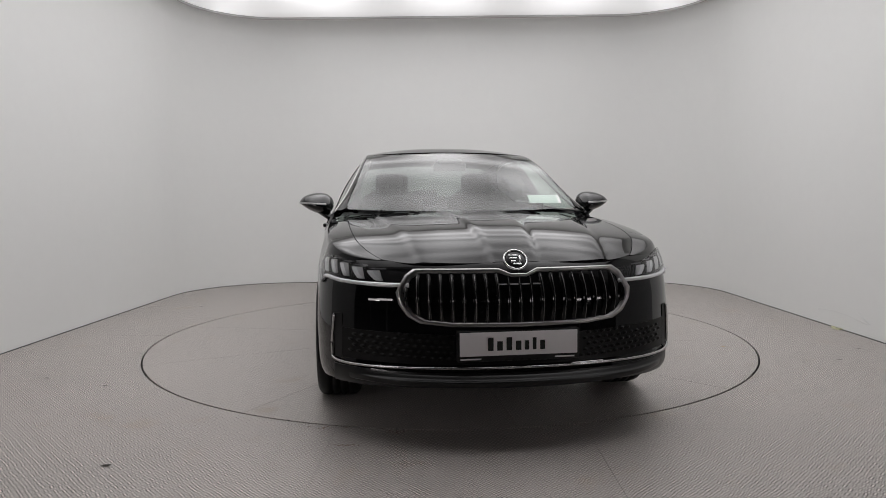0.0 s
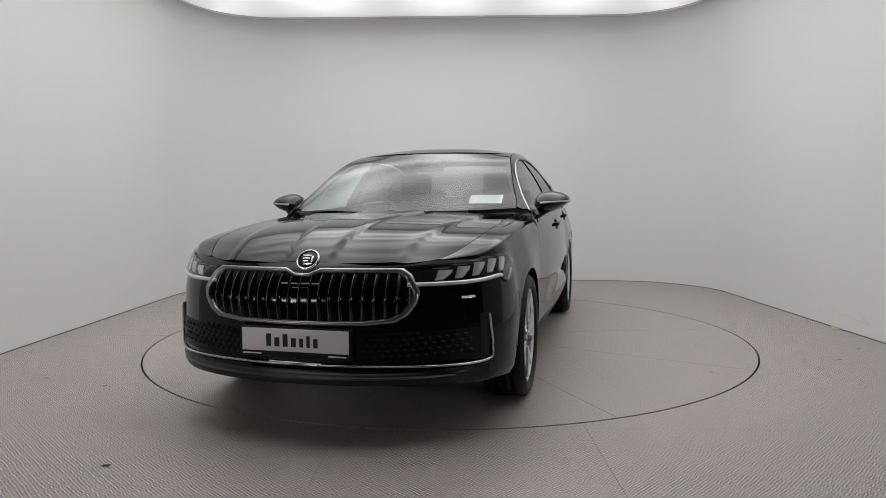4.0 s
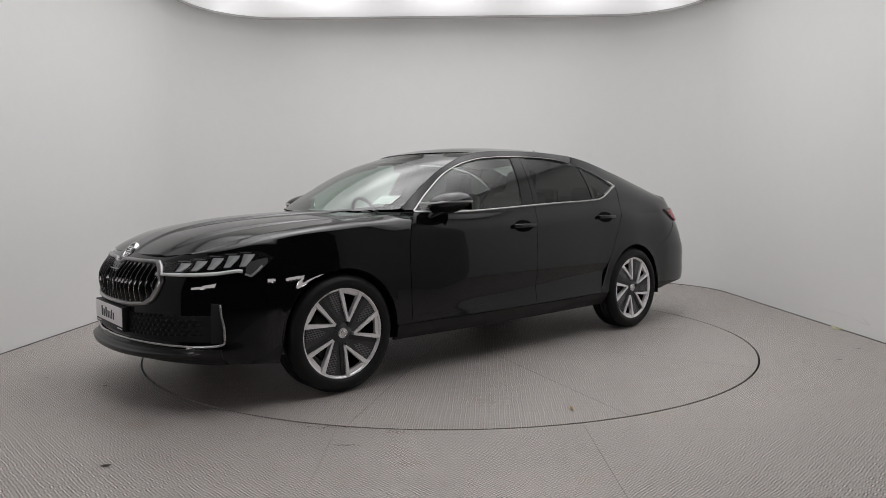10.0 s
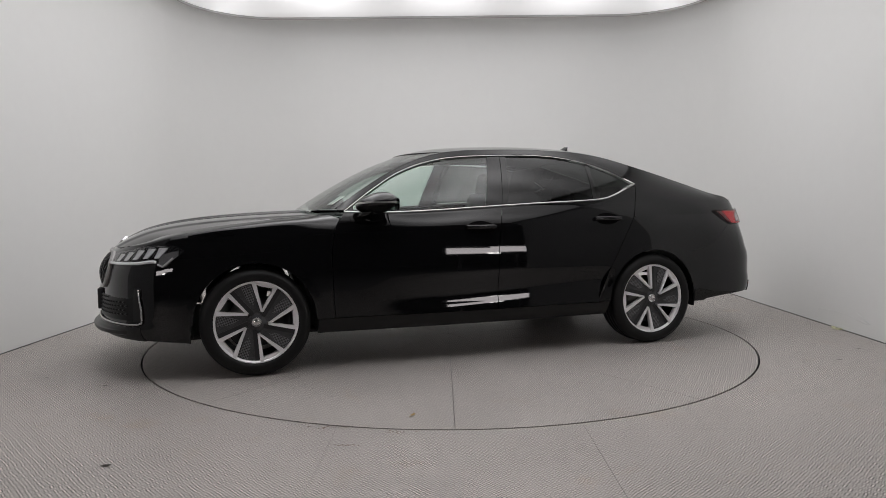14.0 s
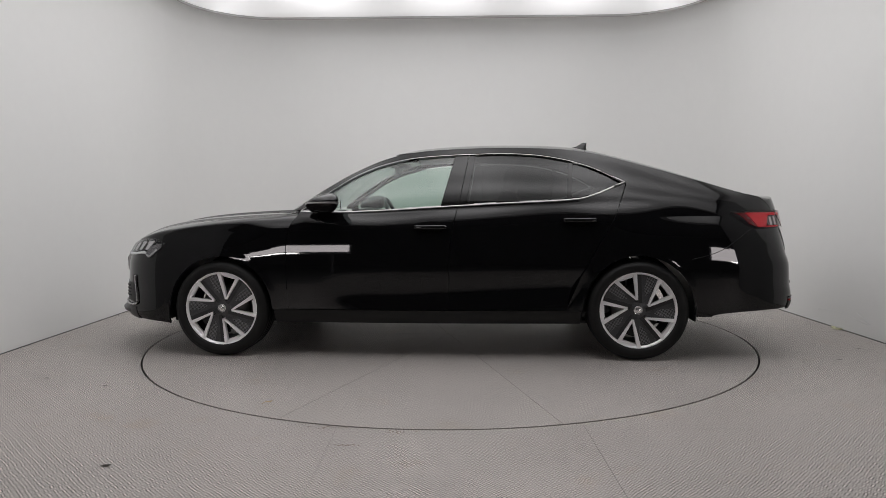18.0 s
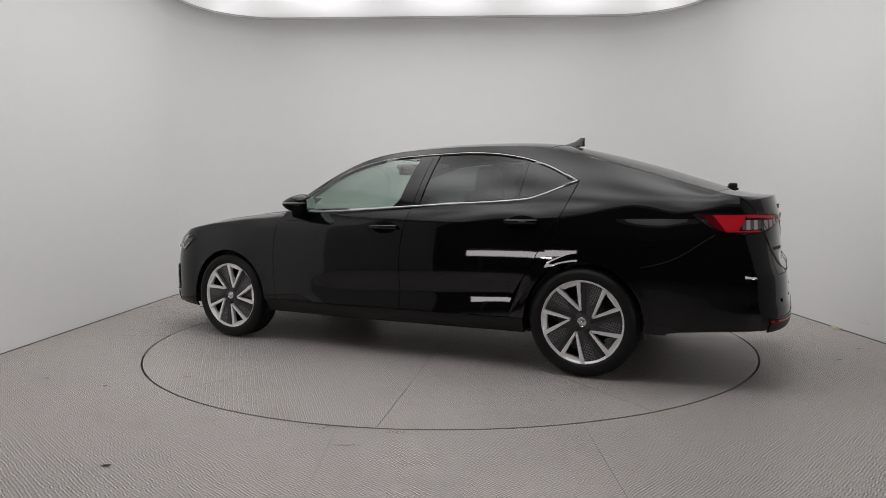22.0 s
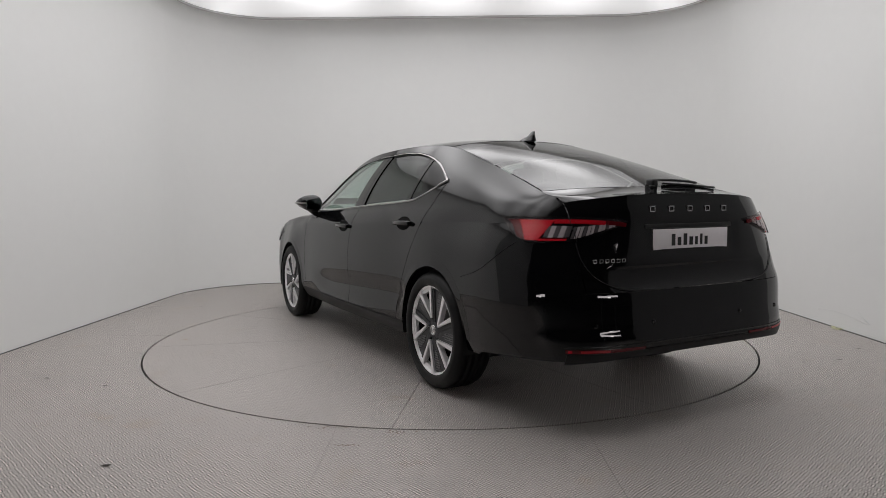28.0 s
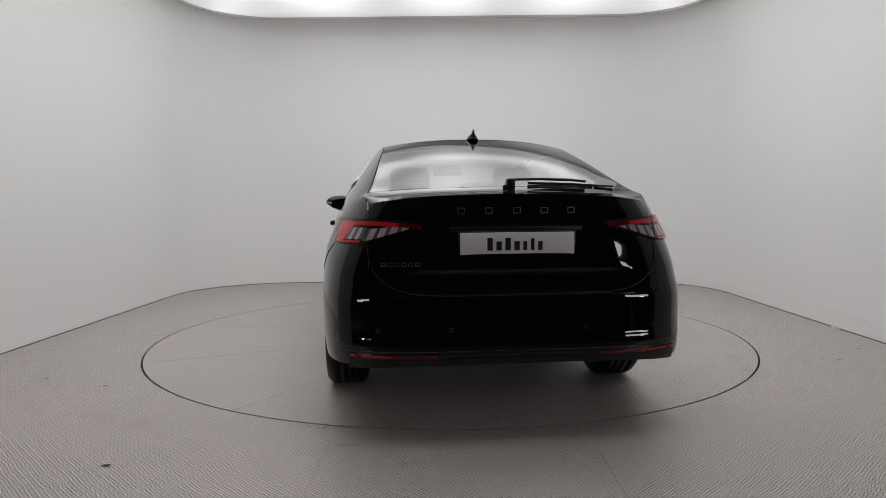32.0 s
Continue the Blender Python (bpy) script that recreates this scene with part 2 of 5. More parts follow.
# ---------------------------------------------------------------- mesh helpers
def part(name, geo, material, parent=None, label="", smooth=True):
    """Links verts and faces as one mesh object under a thing or part."""
    me = bpy.data.meshes.new(name)
    v, f = geo
    me.from_pydata([tuple(map(float, p)) for p in v], [], f)
    me.update()
    if smooth:
        me.polygons.foreach_set("use_smooth", [True] * len(me.polygons))
    me.materials.append(material)
    ob = new(name, me)
    if parent is not None:
        ob.parent = parent
    if label:
        tagged(ob, label)
    return ob


def empty(name):
    ob = new(name)
    ob.empty_display_size = 0.1
    return ob


def join(*geos):
    v, f = [], []
    for gv, gf in geos:
        k = len(v)
        v += [tuple(p) for p in gv]
        f += [tuple(i + k for i in q) for q in gf]
    return v, f


def spl(*pairs):
    """A smooth curve through (x, value) pairs, in any order of x; monotone between knots."""
    pairs = sorted(pairs)
    xs, ys = np.array([p[0] for p in pairs], float), np.array([p[1] for p in pairs], float)
    h, d = np.diff(xs), np.diff(ys) / np.diff(xs)
    m = np.empty(len(xs))
    m[0], m[-1] = d[0], d[-1]
    for i in range(1, len(xs) - 1):
        m[i] = 0 if d[i - 1] * d[i] <= 0 else 3 * (h[i - 1] + h[i]) / ((2 * h[i] + h[i - 1]) / d[i - 1] + (h[i] + 2 * h[i - 1]) / d[i])

    def value(x):
        x = min(max(x, xs[0]), xs[-1])
        i = min(max(int(np.searchsorted(xs, x)) - 1, 0), len(xs) - 2)
        s = (x - xs[i]) / h[i]
        return float((1 + 2 * s) * (1 - s) ** 2 * ys[i] + s * (1 - s) ** 2 * h[i] * m[i] + s * s * (3 - 2 * s) * ys[i + 1] + s * s * (s - 1) * h[i] * m[i + 1])
    return value


def sheet(fn, us, vs, fold=0.014, centre=(0.0, 0.0, 0.6), lift=0.0):
    """A panel over fn(u, v) with edges folded inwards by fold; faces look away from centre."""
    us = np.linspace(0, 1, us + 1) if isinstance(us, int) else np.asarray(us)
    vs = np.linspace(0, 1, vs + 1) if isinstance(vs, int) else np.asarray(vs)
    P = np.array([[fn(u, v) for v in vs] for u in us], float)
    du, dv = np.gradient(P, axis=0), np.gradient(P, axis=1)
    N = np.cross(du, dv)
    N /= np.linalg.norm(N, axis=2, keepdims=True) + 1e-12
    flip = (N * (P - np.array(centre))).sum() < 0
    if flip:
        N = -N
    P = P + N * lift
    nu, nv = len(us), len(vs)
    idx = np.arange(nu * nv).reshape(nu, nv)
    v = [tuple(p) for p in P.reshape(-1, 3)]
    f = []
    for i in range(nu - 1):
        for j in range(nv - 1):
            q = (idx[i, j], idx[i + 1, j], idx[i + 1, j + 1], idx[i, j + 1])
            f.append(tuple(int(k) for k in (q[::-1] if flip else q)))
    if fold:
        ring = [(i, 0) for i in range(nu)] + [(nu - 1, j) for j in range(1, nv)] + [(i, nv - 1) for i in range(nu - 2, -1, -1)] + [(0, j) for j in range(nv - 2, 0, -1)]
        k = len(v)
        for i, j in ring:
            v.append(tuple(P[i, j]))
            v.append(tuple(P[i, j] - N[i, j] * fold))
        n = len(ring)
        for a in range(n):
            c = (a + 1) % n
            q = (k + 2 * a, k + 2 * a + 1, k + 2 * c + 1, k + 2 * c)
            f.append(q[::-1] if flip else q)
    return v, f


def tube(points, radius, sides=8, flat=1.0, closed=False):
    """A round bar along points. flat: its width against its thickness."""
    P = [Vector(p) for p in points]
    v, f = [], []
    n = len(P)
    for i, p in enumerate(P):
        if closed:
            d = P[(i + 1) % n] - P[i - 1]
        else:
            d = P[min(i + 1, n - 1)] - P[max(i - 1, 0)]
        d.normalize()
        side = d.cross(Vector((0, 0, 1)))
        if side.length < 0.05:
            side = d.cross(Vector((0, 1, 0)))
        side.normalize()
        up = side.cross(d)
        for k in range(sides):
            a = 2 * math.pi * k / sides
            v.append(tuple(p + side * math.cos(a) * radius + up * math.sin(a) * radius * flat))
    for i in range(n if closed else n - 1):
        for k in range(sides):
            a, b = i * sides + k, i * sides + (k + 1) % sides
            c = (i + 1) % n
            f.append((a, b, c * sides + (k + 1) % sides, c * sides + k))
    if not closed:
        f.append(tuple(range(sides))[::-1])
        f.append(tuple(range((n - 1) * sides, n * sides)))
    return v, f


def box(x0, x1, y0, y1, z0, z1, bevel=0.0, seg=2):
    bm = bmesh.new()
    bmesh.ops.create_cube(bm, size=1)
    for q in bm.verts:
        q.co = Vector(((x0 + x1) / 2 + q.co.x * (x1 - x0), (y0 + y1) / 2 + q.co.y * (y1 - y0), (z0 + z1) / 2 + q.co.z * (z1 - z0)))
    if bevel:
        bmesh.ops.bevel(bm, geom=bm.edges[:], offset=bevel, segments=seg, affect="EDGES", profile=0.5)
    bm.verts.index_update()
    geo = [tuple(q.co) for q in bm.verts], [tuple(w.index for w in g.verts) for g in bm.faces]
    bm.free()
    return geo


def moved(geo, m):
    return [tuple(m @ Vector(p)) for p in geo[0]], geo[1]


def lathe(profile, n=48, axis="y"):
    """Turns (radius, height) pairs round an axis."""
    v, f = [], []
    k = len(profile)
    for i in range(n):
        a = 2 * math.pi * i / n
        for r, h in profile:
            v.append((r * math.cos(a), h, r * math.sin(a)) if axis == "y" else (r * math.cos(a), r * math.sin(a), h))
    for i in range(n):
        for j in range(k - 1):
            a, b = i * k + j, ((i + 1) % n) * k + j
            f.append((a, a + 1, b + 1, b) if axis == "y" else (a, b, b + 1, a + 1))
    return v, f


def slab(outline, thick, to3d):
    """A flat plate with the 2D outline, thick deep, laid by to3d(a, b, depth)."""
    n = len(outline)
    v = [to3d(a, b, 0.0) for a, b in outline] + [to3d(a, b, thick) for a, b in outline]
    f = [tuple(range(n)), tuple(range(2 * n - 1, n - 1, -1))]
    f += [((i + 1) % n, i, n + i, n + (i + 1) % n) for i in range(n)]
    return v, f


# ---------------------------------------------------------------- the studio
RAD = 2.253           # turntable
ROOM_X, ROOM_BACK, ROOM_FRONT = 3.2, 3.5, -3.3
BOX_X, BOX_Y, BOX_Z = 3.1, 3.31, 3.4


def bend(hx, y_back, r, y_front, n_side=8, n_arc=12, n_back=8):
    """Plan of a wall: up one side, round the back with rounded corners and down the other side."""
    pts = [(-hx, y_front + (y_back - r - y_front) * i / n_side) for i in range(n_side)]
    pts += [(-hx + r - r * math.cos(a), y_back - r + r * math.sin(a)) for a in np.linspace(0, math.pi / 2, n_arc)]
    pts += [(-hx + r + (2 * hx - 2 * r) * i / n_back, y_back) for i in range(1, n_back)]
    pts += [(hx - r + r * math.sin(a), y_back - r + r * math.cos(a)) for a in np.linspace(0, math.pi / 2, n_arc)]
    pts += [(hx, y_back - r + (y_front - y_back + r) * i / n_side) for i in range(1, n_side + 1)]
    return pts


def build_studio():
    ground = tagged(part("ground", ([(-16, -16, -0.03), (16, -16, -0.03), (16, 12, -0.03), (-16, 12, -0.03)], [(0, 1, 2, 3)]), mat("hall_concrete", (0.2, 0.2, 0.2), 0.6, grain=0.2, scale=8)), "dark concrete floor of the hall under the studio", "floor", kind="structure")
    floor = tagged(empty("floor"), "grey steel tread plate floor laid in wide sheets", "floor", kind="structure")
    gap = RAD + 0.013
    cuts = [-3.35, -2.86, -1.695, -0.53, 0.635, 1.80, 2.965, 3.35]
    for a, b in zip(cuts, cuts[1:]):
        ga, gb = [0.001 if k in (-0.53, 0.635) else 0.0005 for k in (a, b)]
        xs = np.array(sorted({*np.linspace(a + ga, b - gb, 21), *[w * gap * math.cos(t) for t in np.linspace(0.01, 1.5, 60) for w in (1, -1) if a + ga < w * gap * math.cos(t) < b - gb]}))
        for front in (True, False):
            v, f = [], []
            for x in xs:
                e = math.sqrt(max(gap * gap - x * x, 0)) if abs(x) < gap else 0.0
                y0, y1 = (ROOM_FRONT - 0.6, -e - (0.0 if e else 0.0015)) if front else (e + (0.0 if e else 0.0015), 3.65)
                v += [(x, y0, 0.0), (x, y1, 0.0), (x, y0, -0.012), (x, y1, -0.012)]
            for i in range(len(xs) - 1):
                k, n = 4 * i, 4 * i + 4
                f += [(k, n, n + 1, k + 1), (k + 1, n + 1, n + 3, k + 3), (k + 2, n + 2, n, k)]
            f += [(0, 1, 3, 2), (len(v) - 4, len(v) - 2, len(v) - 1, len(v) - 3)]
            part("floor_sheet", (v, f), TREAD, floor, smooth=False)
    pit = tagged(part("floor_joint", lathe([(RAD + 0.03, -0.028), (RAD - 0.05, -0.028)], 96, "z"), BORDER), "black gap round the turntable", "joint", kind="structure")

    # wall with a cove up to the light's opening
    out, inn = bend(ROOM_X, ROOM_BACK, 1.2, -1.5), bend(BOX_X, BOX_Y, 1.0, -1.5)
    prof = [(0.0, 0.0)] + [(0.0, z) for z in np.linspace(0.3, 3.2, 8)]
    prof += [(1 - math.cos(a), 3.2 + (BOX_Z - 3.2) * math.sin(a)) for a in np.linspace(0.12, math.pi / 2, 12)]

    def wall(u, v):
        i, j = int(round(u * (len(out) - 1))), int(round(v * (len(prof) - 1)))
        w, z = prof[j]
        return (out[i][0] + (inn[i][0] - out[i][0]) * w, out[i][1] + (inn[i][1] - out[i][1]) * w, z)

    inner = sheet(wall, len(out) - 1, len(prof) - 1, fold=-0.1, centre=(0, 0, 1.0))
    outer = sheet(wall, len(out) - 1, len(prof) - 1, fold=0, centre=(0, 0, 1.0), lift=0.1)
    tagged(part("wall_studio", join(inner, outer), WALL), "smooth white curved studio wall coved into the ceiling", "wall", kind="structure")
    foot = bend(ROOM_X - 0.003, ROOM_BACK - 0.003, 1.197, -1.5)
    tagged(part("trim_floor_joint", tube([(x, y, 0.002) for x, y in foot], 0.0055, 5), mat("grey_joint", (0.10, 0.10, 0.095), 0.8)), "thin dark joint where wall meets floor", "trim", kind="structure")
    # unseen side walls; the grey puts their dimness towards the front into colour
    for k, (x0, x1) in enumerate(((-ROOM_X - 0.1, -ROOM_X), (ROOM_X, ROOM_X + 0.1))):
        tagged(part(f"wall_side_{k + 1}", box(x0, x1, ROOM_FRONT, -1.5, 0.0, BOX_Z + 0.06), DIMWALL, smooth=False), "plain unseen side wall by the open front, its dimness put into grey colour", "wall", kind="structure")
    tagged(part("ceiling", box(-3.3, 3.3, ROOM_FRONT - 0.05, -3.15, BOX_Z, BOX_Z + 0.06), WALL, smooth=False), "white ceiling strip over the open front", "ceiling", kind="structure")

    # the ceiling light: a tray with rounded corners and a diffuser over lamp tubes
    light = tagged(empty("ceiling_light"), "large white lightbox with rounded corners recessed in the ceiling", "ceiling light")
    ring = bend(BOX_X, BOX_Y, 1.0, -3.15) + [(BOX_X * (1 - i / 10), -3.15) for i in range(2, 19)]
    n, deep = len(ring), 0.03
    v = [(x, y, BOX_Z - 0.012) for x, y in ring] + [(x, y, BOX_Z + deep) for x, y in ring]
    part("tray_side", (v, [(i, (i + 1) % n, n + (i + 1) % n, n + i) for i in range(n)]), TRAY, light)
    part("diffuser", ([(x, y, BOX_Z + deep - 0.01) for x, y in ring], [tuple(range(n))[::-1]]), DIFFUSER, light, "glowing white diffuser", smooth=False)
    part("tray_back", ([(x, y, BOX_Z + deep + 0.02) for x, y in ring], [tuple(range(n))]), TRAY, light, smooth=False)
    part("edge_strip", tube([(x, y, BOX_Z - 0.008) for x, y in ring], 0.0045, 6, closed=True), mat("grey_edge_strip", (0.42, 0.40, 0.39), 0.5), light, "thin grey edge strip")

    # the dark hall in front of the studio's open side
    for name, g in (("wall_hall_front", box(-12, 12, -13.1, -13, -0.03, 5)), ("wall_hall_left", box(-12.1, -12, -13, 8, -0.03, 5)), ("wall_hall_right", box(12, 12.1, -13, 8, -0.03, 5)), ("wall_hall_back", box(-12, 12, 8, 8.1, -0.03, 5)), ("ceiling_hall", box(-12, 12, -13, 8, 5, 5.1))):
        tagged(part(name, g, HALL, smooth=False), "dark unlit hall round the studio", "wall", kind="structure")
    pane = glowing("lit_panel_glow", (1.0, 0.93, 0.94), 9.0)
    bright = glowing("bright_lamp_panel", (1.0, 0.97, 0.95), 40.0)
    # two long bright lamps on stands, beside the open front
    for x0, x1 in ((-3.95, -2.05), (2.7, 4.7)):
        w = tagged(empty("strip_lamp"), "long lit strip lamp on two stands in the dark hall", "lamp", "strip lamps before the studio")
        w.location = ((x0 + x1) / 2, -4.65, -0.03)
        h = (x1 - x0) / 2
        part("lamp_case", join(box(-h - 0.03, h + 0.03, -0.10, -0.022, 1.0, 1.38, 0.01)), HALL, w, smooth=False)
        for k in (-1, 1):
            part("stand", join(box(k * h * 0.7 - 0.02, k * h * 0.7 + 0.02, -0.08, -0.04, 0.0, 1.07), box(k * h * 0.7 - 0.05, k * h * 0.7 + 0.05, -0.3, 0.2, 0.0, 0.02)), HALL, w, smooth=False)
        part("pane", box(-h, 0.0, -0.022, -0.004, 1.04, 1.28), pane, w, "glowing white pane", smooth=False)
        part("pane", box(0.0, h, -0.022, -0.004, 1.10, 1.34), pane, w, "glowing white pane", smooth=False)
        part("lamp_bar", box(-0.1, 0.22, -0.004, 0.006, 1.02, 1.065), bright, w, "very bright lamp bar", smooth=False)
    # small litter on the plates
    rnd = random.Random(4)
    for x, y, s in ((-2.461, -1.308, 0.022), (-2.011, -1.492, 0.016), (-1.402, -2.67, 0.02), (-2.559, 1.492, 0.022), (1.678, -2.336, 0.012), (2.585, -0.944, 0.022), (2.905, -0.631, 0.02), (2.309, -1.015, 0.016), (-2.550, 1.457, 0.013)):
        n, v = 9, []
        for i in range(n):
            a, r = 2 * math.pi * i / n, s * rnd.uniform(0.5, 1.1)
            v.append((x + r * math.cos(a) * 1.2, y + r * math.sin(a) * 0.6, 0.002 + rnd.uniform(0, 0.004)))
        v.append((x, y, 0.007))
        ob = part("litter_flake", (v, [(i, (i + 1) % n, n) for i in range(n)]), DEBRIS)
        tagged(ob, "small dark scrap of litter on the floor", "litter", "litter on the studio floor")

    rust = mat("rust_crumb", (0.13, 0.06, 0.03), 0.9, grain=0.4, scale=120)
    for x, y, w in ((-0.614, -2.220, 0.05), (-0.455, -2.455, 0.03), (-0.250, -2.286, 0.04)):
        v, f = [], []
        for k in range(14):
            px, py, r = x + rnd.gauss(0, w), y + rnd.gauss(0, 0.008), rnd.uniform(0.003, 0.008)
            n = len(v)
            v += [(px - r, py, 0.001), (px, py - r * 0.6, 0.001), (px + r, py, 0.001), (px, py + r * 0.6, 0.001), (px, py, 0.004)]
            f += [(n, n + 1, n + 4), (n + 1, n + 2, n + 4), (n + 2, n + 3, n + 4), (n + 3, n, n + 4)]
        tagged(part("rust_crumbs", (v, f), rust, smooth=False), "scattered brown rust crumbs by the turntable's edge", "litter", "litter on the studio floor", kind="stuff")

    tag = part("tape_scrap", (lambda b: ([(p[0] + 0.01 * math.sin(40 * p[1]), p[1], p[2] + 0.004 * math.sin(55 * p[1])) for p in b[0]], b[1]))(join(*[box(3.155, 3.18, 0.05 + 0.02 * k, 0.067 + 0.02 * k, 0.001, 0.016 + 0.004 * (k % 2), 0.002) for k in range(5)])), mat("yellow_tape", (0.70, 0.69, 0.48), 0.6, grain=0.2))
    tagged(tag, "crumpled pale yellow tape scrap at the wall's foot", "litter")
    for k, pts in enumerate((((0.42, 0.12), (0.2, 0.135), (0.0, 0.13), (-0.25, 0.10)), ((-0.12, 0.165), (-0.2, 0.14), (-0.28, 0.105)), ((0.95, 0.21), (0.94, 0.20), (0.93, 0.205)))):
        tagged(part("trim_scuff", tube([(3.1985, y, z) for y, z in pts], 0.0016, 5), mat("wall_scuff", (0.685, 0.685, 0.68), 0.8)), "faint grey scuff on the white wall", "scuff", kind="structure")


def build_turntable():
    table = tagged(empty("turntable"), "round steel turntable in the floor, ten tread plate wedges", "turntable")
    for k in range(10):
        a0, a1 = radians(36 * k), radians(36 * k + 36)
        v, f = [], []
        g = 0.0015
        arc = [(RAD * math.cos(a), RAD * math.sin(a)) for a in np.linspace(a0 + g / RAD, a1 - g / RAD, 15)]
        am = (a0 + a1) / 2
        o = (0.005 * math.cos(am), 0.005 * math.sin(am))
        pts = [o] + arc
        v = [(x, y, 0.0) for x, y in pts] + [(x, y, -0.012) for x, y in pts]
        n = len(pts)
        f = [tuple(range(n))] + [((i + 1) % n, i, n + i, n + (i + 1) % n) for i in range(n)]
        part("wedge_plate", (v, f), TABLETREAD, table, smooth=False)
    leaf = tagged(empty("dry_leaf"), "small curled brown leaf lying on the turntable", "leaf")
    rnd = random.Random(8)
    v = []
    for i in range(10):
        a = 2 * math.pi * i / 10
        r = 0.016 * rnd.uniform(0.7, 1.2)
        v.append((r * 1.5 * math.cos(a), r * 0.7 * math.sin(a), 0.002 + 0.006 * abs(math.cos(a))))
    v.append((0, 0, 0.003))
    part("blade", (v, [(i, (i + 1) % 10, 10) for i in range(10)]), LEAF, leaf)
    part("stalk", tube([(0.02, 0, 0.008), (0.032, 0.004, 0.005), (0.04, 0.01, 0.003)], 0.0012, 5), LEAF, leaf)
    return table, leaf


# ---------------------------------------------------------------- the car: x forwards, y to its left, z up, origin between the axles
AXLE, ARCH, HUB = 1.4205, 0.367, 0.335
W_END = spl((1.95, 0.892), (1.80, 0.892), (1.62, 0.902), (1.42, 0.912), (1.1, 0.916), (0.7, 0.917), (-0.7, 0.917), (-1.1, 0.917), (-1.42, 0.908), (-1.7, 0.898), (-1.9, 0.8965))


def W0(x):
    """Half the width at x: doors bowed in plan, flaring again over the wheels."""
    k = min(max((abs(x) - 0.75) / 0.7, 0.0), 1.0)
    k = k * k * (3 - 2 * k)
    return (0.926 - x * x / 40) * (1 - k) + W_END(x) * k



KICK = spl((0.17, -0.085), (0.22, -0.035), (0.27, -0.010), (0.31, -0.003), (0.35, -0.005), (0.40, -0.013), (0.44, -0.019), (0.48, -0.017), (0.54, -0.006), (0.60, 0.0), (0.66, -0.001), (0.72, -0.0045), (0.80, -0.012), (0.90, -0.024), (1.0, -0.036))
LOWER = spl((0.18, -0.09), (0.27, -0.035), (0.36, -0.012), (0.5, -0.003), (0.60, 0.0), (0.65, -0.003), (0.70, -0.0075), (0.76, -0.013), (0.82, -0.021), (0.87, -0.035), (0.92, -0.057), (0.96, -0.079), (1.0, -0.097), (1.03, -0.113), (1.06, -0.131), (1.09, -0.150), (1.12, -0.17))
PLAIN = spl((0.17, -0.085), (0.22, -0.035), (0.27, -0.013), (0.33, -0.006), (0.42, -0.003), (0.52, -0.001), (0.60, 0.0))
CREASE = spl((1.95, 0.835), (1.42, 0.868), (0.9, 0.885), (-0.2, 0.905), (-1.1, 0.94), (-1.8, 0.955), (-2.3, 0.955))
SH_Z = spl((1.95, 0.855), (1.6, 0.902), (1.3, 0.932), (0.95, 0.955), (0.85, 0.985), (0.5, 0.985), (-0.1, 1.008), (-0.9, 1.04), (-1.4, 1.05), (-1.9, 1.045), (-2.3, 1.03))
SH_Y = spl((1.95, 0.80), (1.6, 0.842), (1.3, 0.85), (0.95, 0.845), (0.5, 0.848), (0.0, 0.848), (-0.9, 0.832), (-1.4, 0.81), (-1.9, 0.775), (-2.3, 0.70))
ED_Z = spl((2.15, 0.803), (2.05, 0.832), (1.9, 0.878), (1.6, 0.926), (1.3, 0.957), (0.96, 0.987), (0.90, 1.03), (0.70, 1.165), (0.476, 1.292), (0.28, 1.372), (0.1, 1.412), (-0.1, 1.43), (-0.5, 1.44), (-0.9, 1.428), (-1.1, 1.405), (-1.5, 1.305), (-1.9, 1.185), (-2.15, 1.108), (-2.3, 1.075))
ED_Y = spl((2.15, 0.585), (2.05, 0.64), (1.9, 0.695), (1.6, 0.725), (1.3, 0.738), (0.96, 0.745), (0.90, 0.745), (0.70, 0.695), (0.476, 0.645), (0.28, 0.61), (0.1, 0.595), (-0.1, 0.59), (-0.5, 0.582), (-0.9, 0.572), (-1.1, 0.567), (-1.5, 0.595), (-1.9, 0.628), (-2.086, 0.648), (-2.15, 0.660), (-2.3, 0.682))
CHR_LO = spl((0.86, 1.003), (0.565, 0.996), (0.276, 1.005), (-0.109, 1.026), (-0.303, 1.036), (-0.5, 1.046), (-0.884, 1.062), (-1.05, 1.076), (-1.15, 1.105), (-1.25, 1.145), (-1.34, 1.182))
CHR_UP = spl((0.86, 1.008), (0.674, 1.137), (0.476, 1.258), (0.278, 1.332), (0.081, 1.371), (-0.116, 1.386), (-0.313, 1.393), (-0.51, 1.396), (-0.708, 1.387), (-0.907, 1.358), (-1.106, 1.302), (-1.206, 1.258), (-1.34, 1.184))
FRONT_X = spl((0.18, 2.30), (0.24, 2.36), (0.28, 2.40), (0.31, 2.408), (0.36, 2.388), (0.5, 2.376), (0.62, 2.37), (0.70, 2.345), (0.75, 2.315), (0.79, 2.28), (0.85, 2.20))
REAR_X = spl((0.19, -2.36), (0.25, -2.43), (0.33, -2.516), (0.395, -2.532), (0.43, -2.5315), (0.455, -2.5275), (0.475, -2.5222), (0.495, -2.519), (0.55, -2.516), (0.60, -2.513), (0.64, -2.508), (0.66, -2.502), (0.70, -2.488), (0.80, -2.471), (0.92, -2.462), (1.0, -2.452), (1.09, -2.43))
FC, FN, RC, RN = 1.80, 2.15, -1.90, 5.2


DRAW = spl((0.3, 0.13), (0.62, 0.13), (0.74, 0.15), (0.86, 0.21), (0.95, 0.235), (1.1, 0.235))


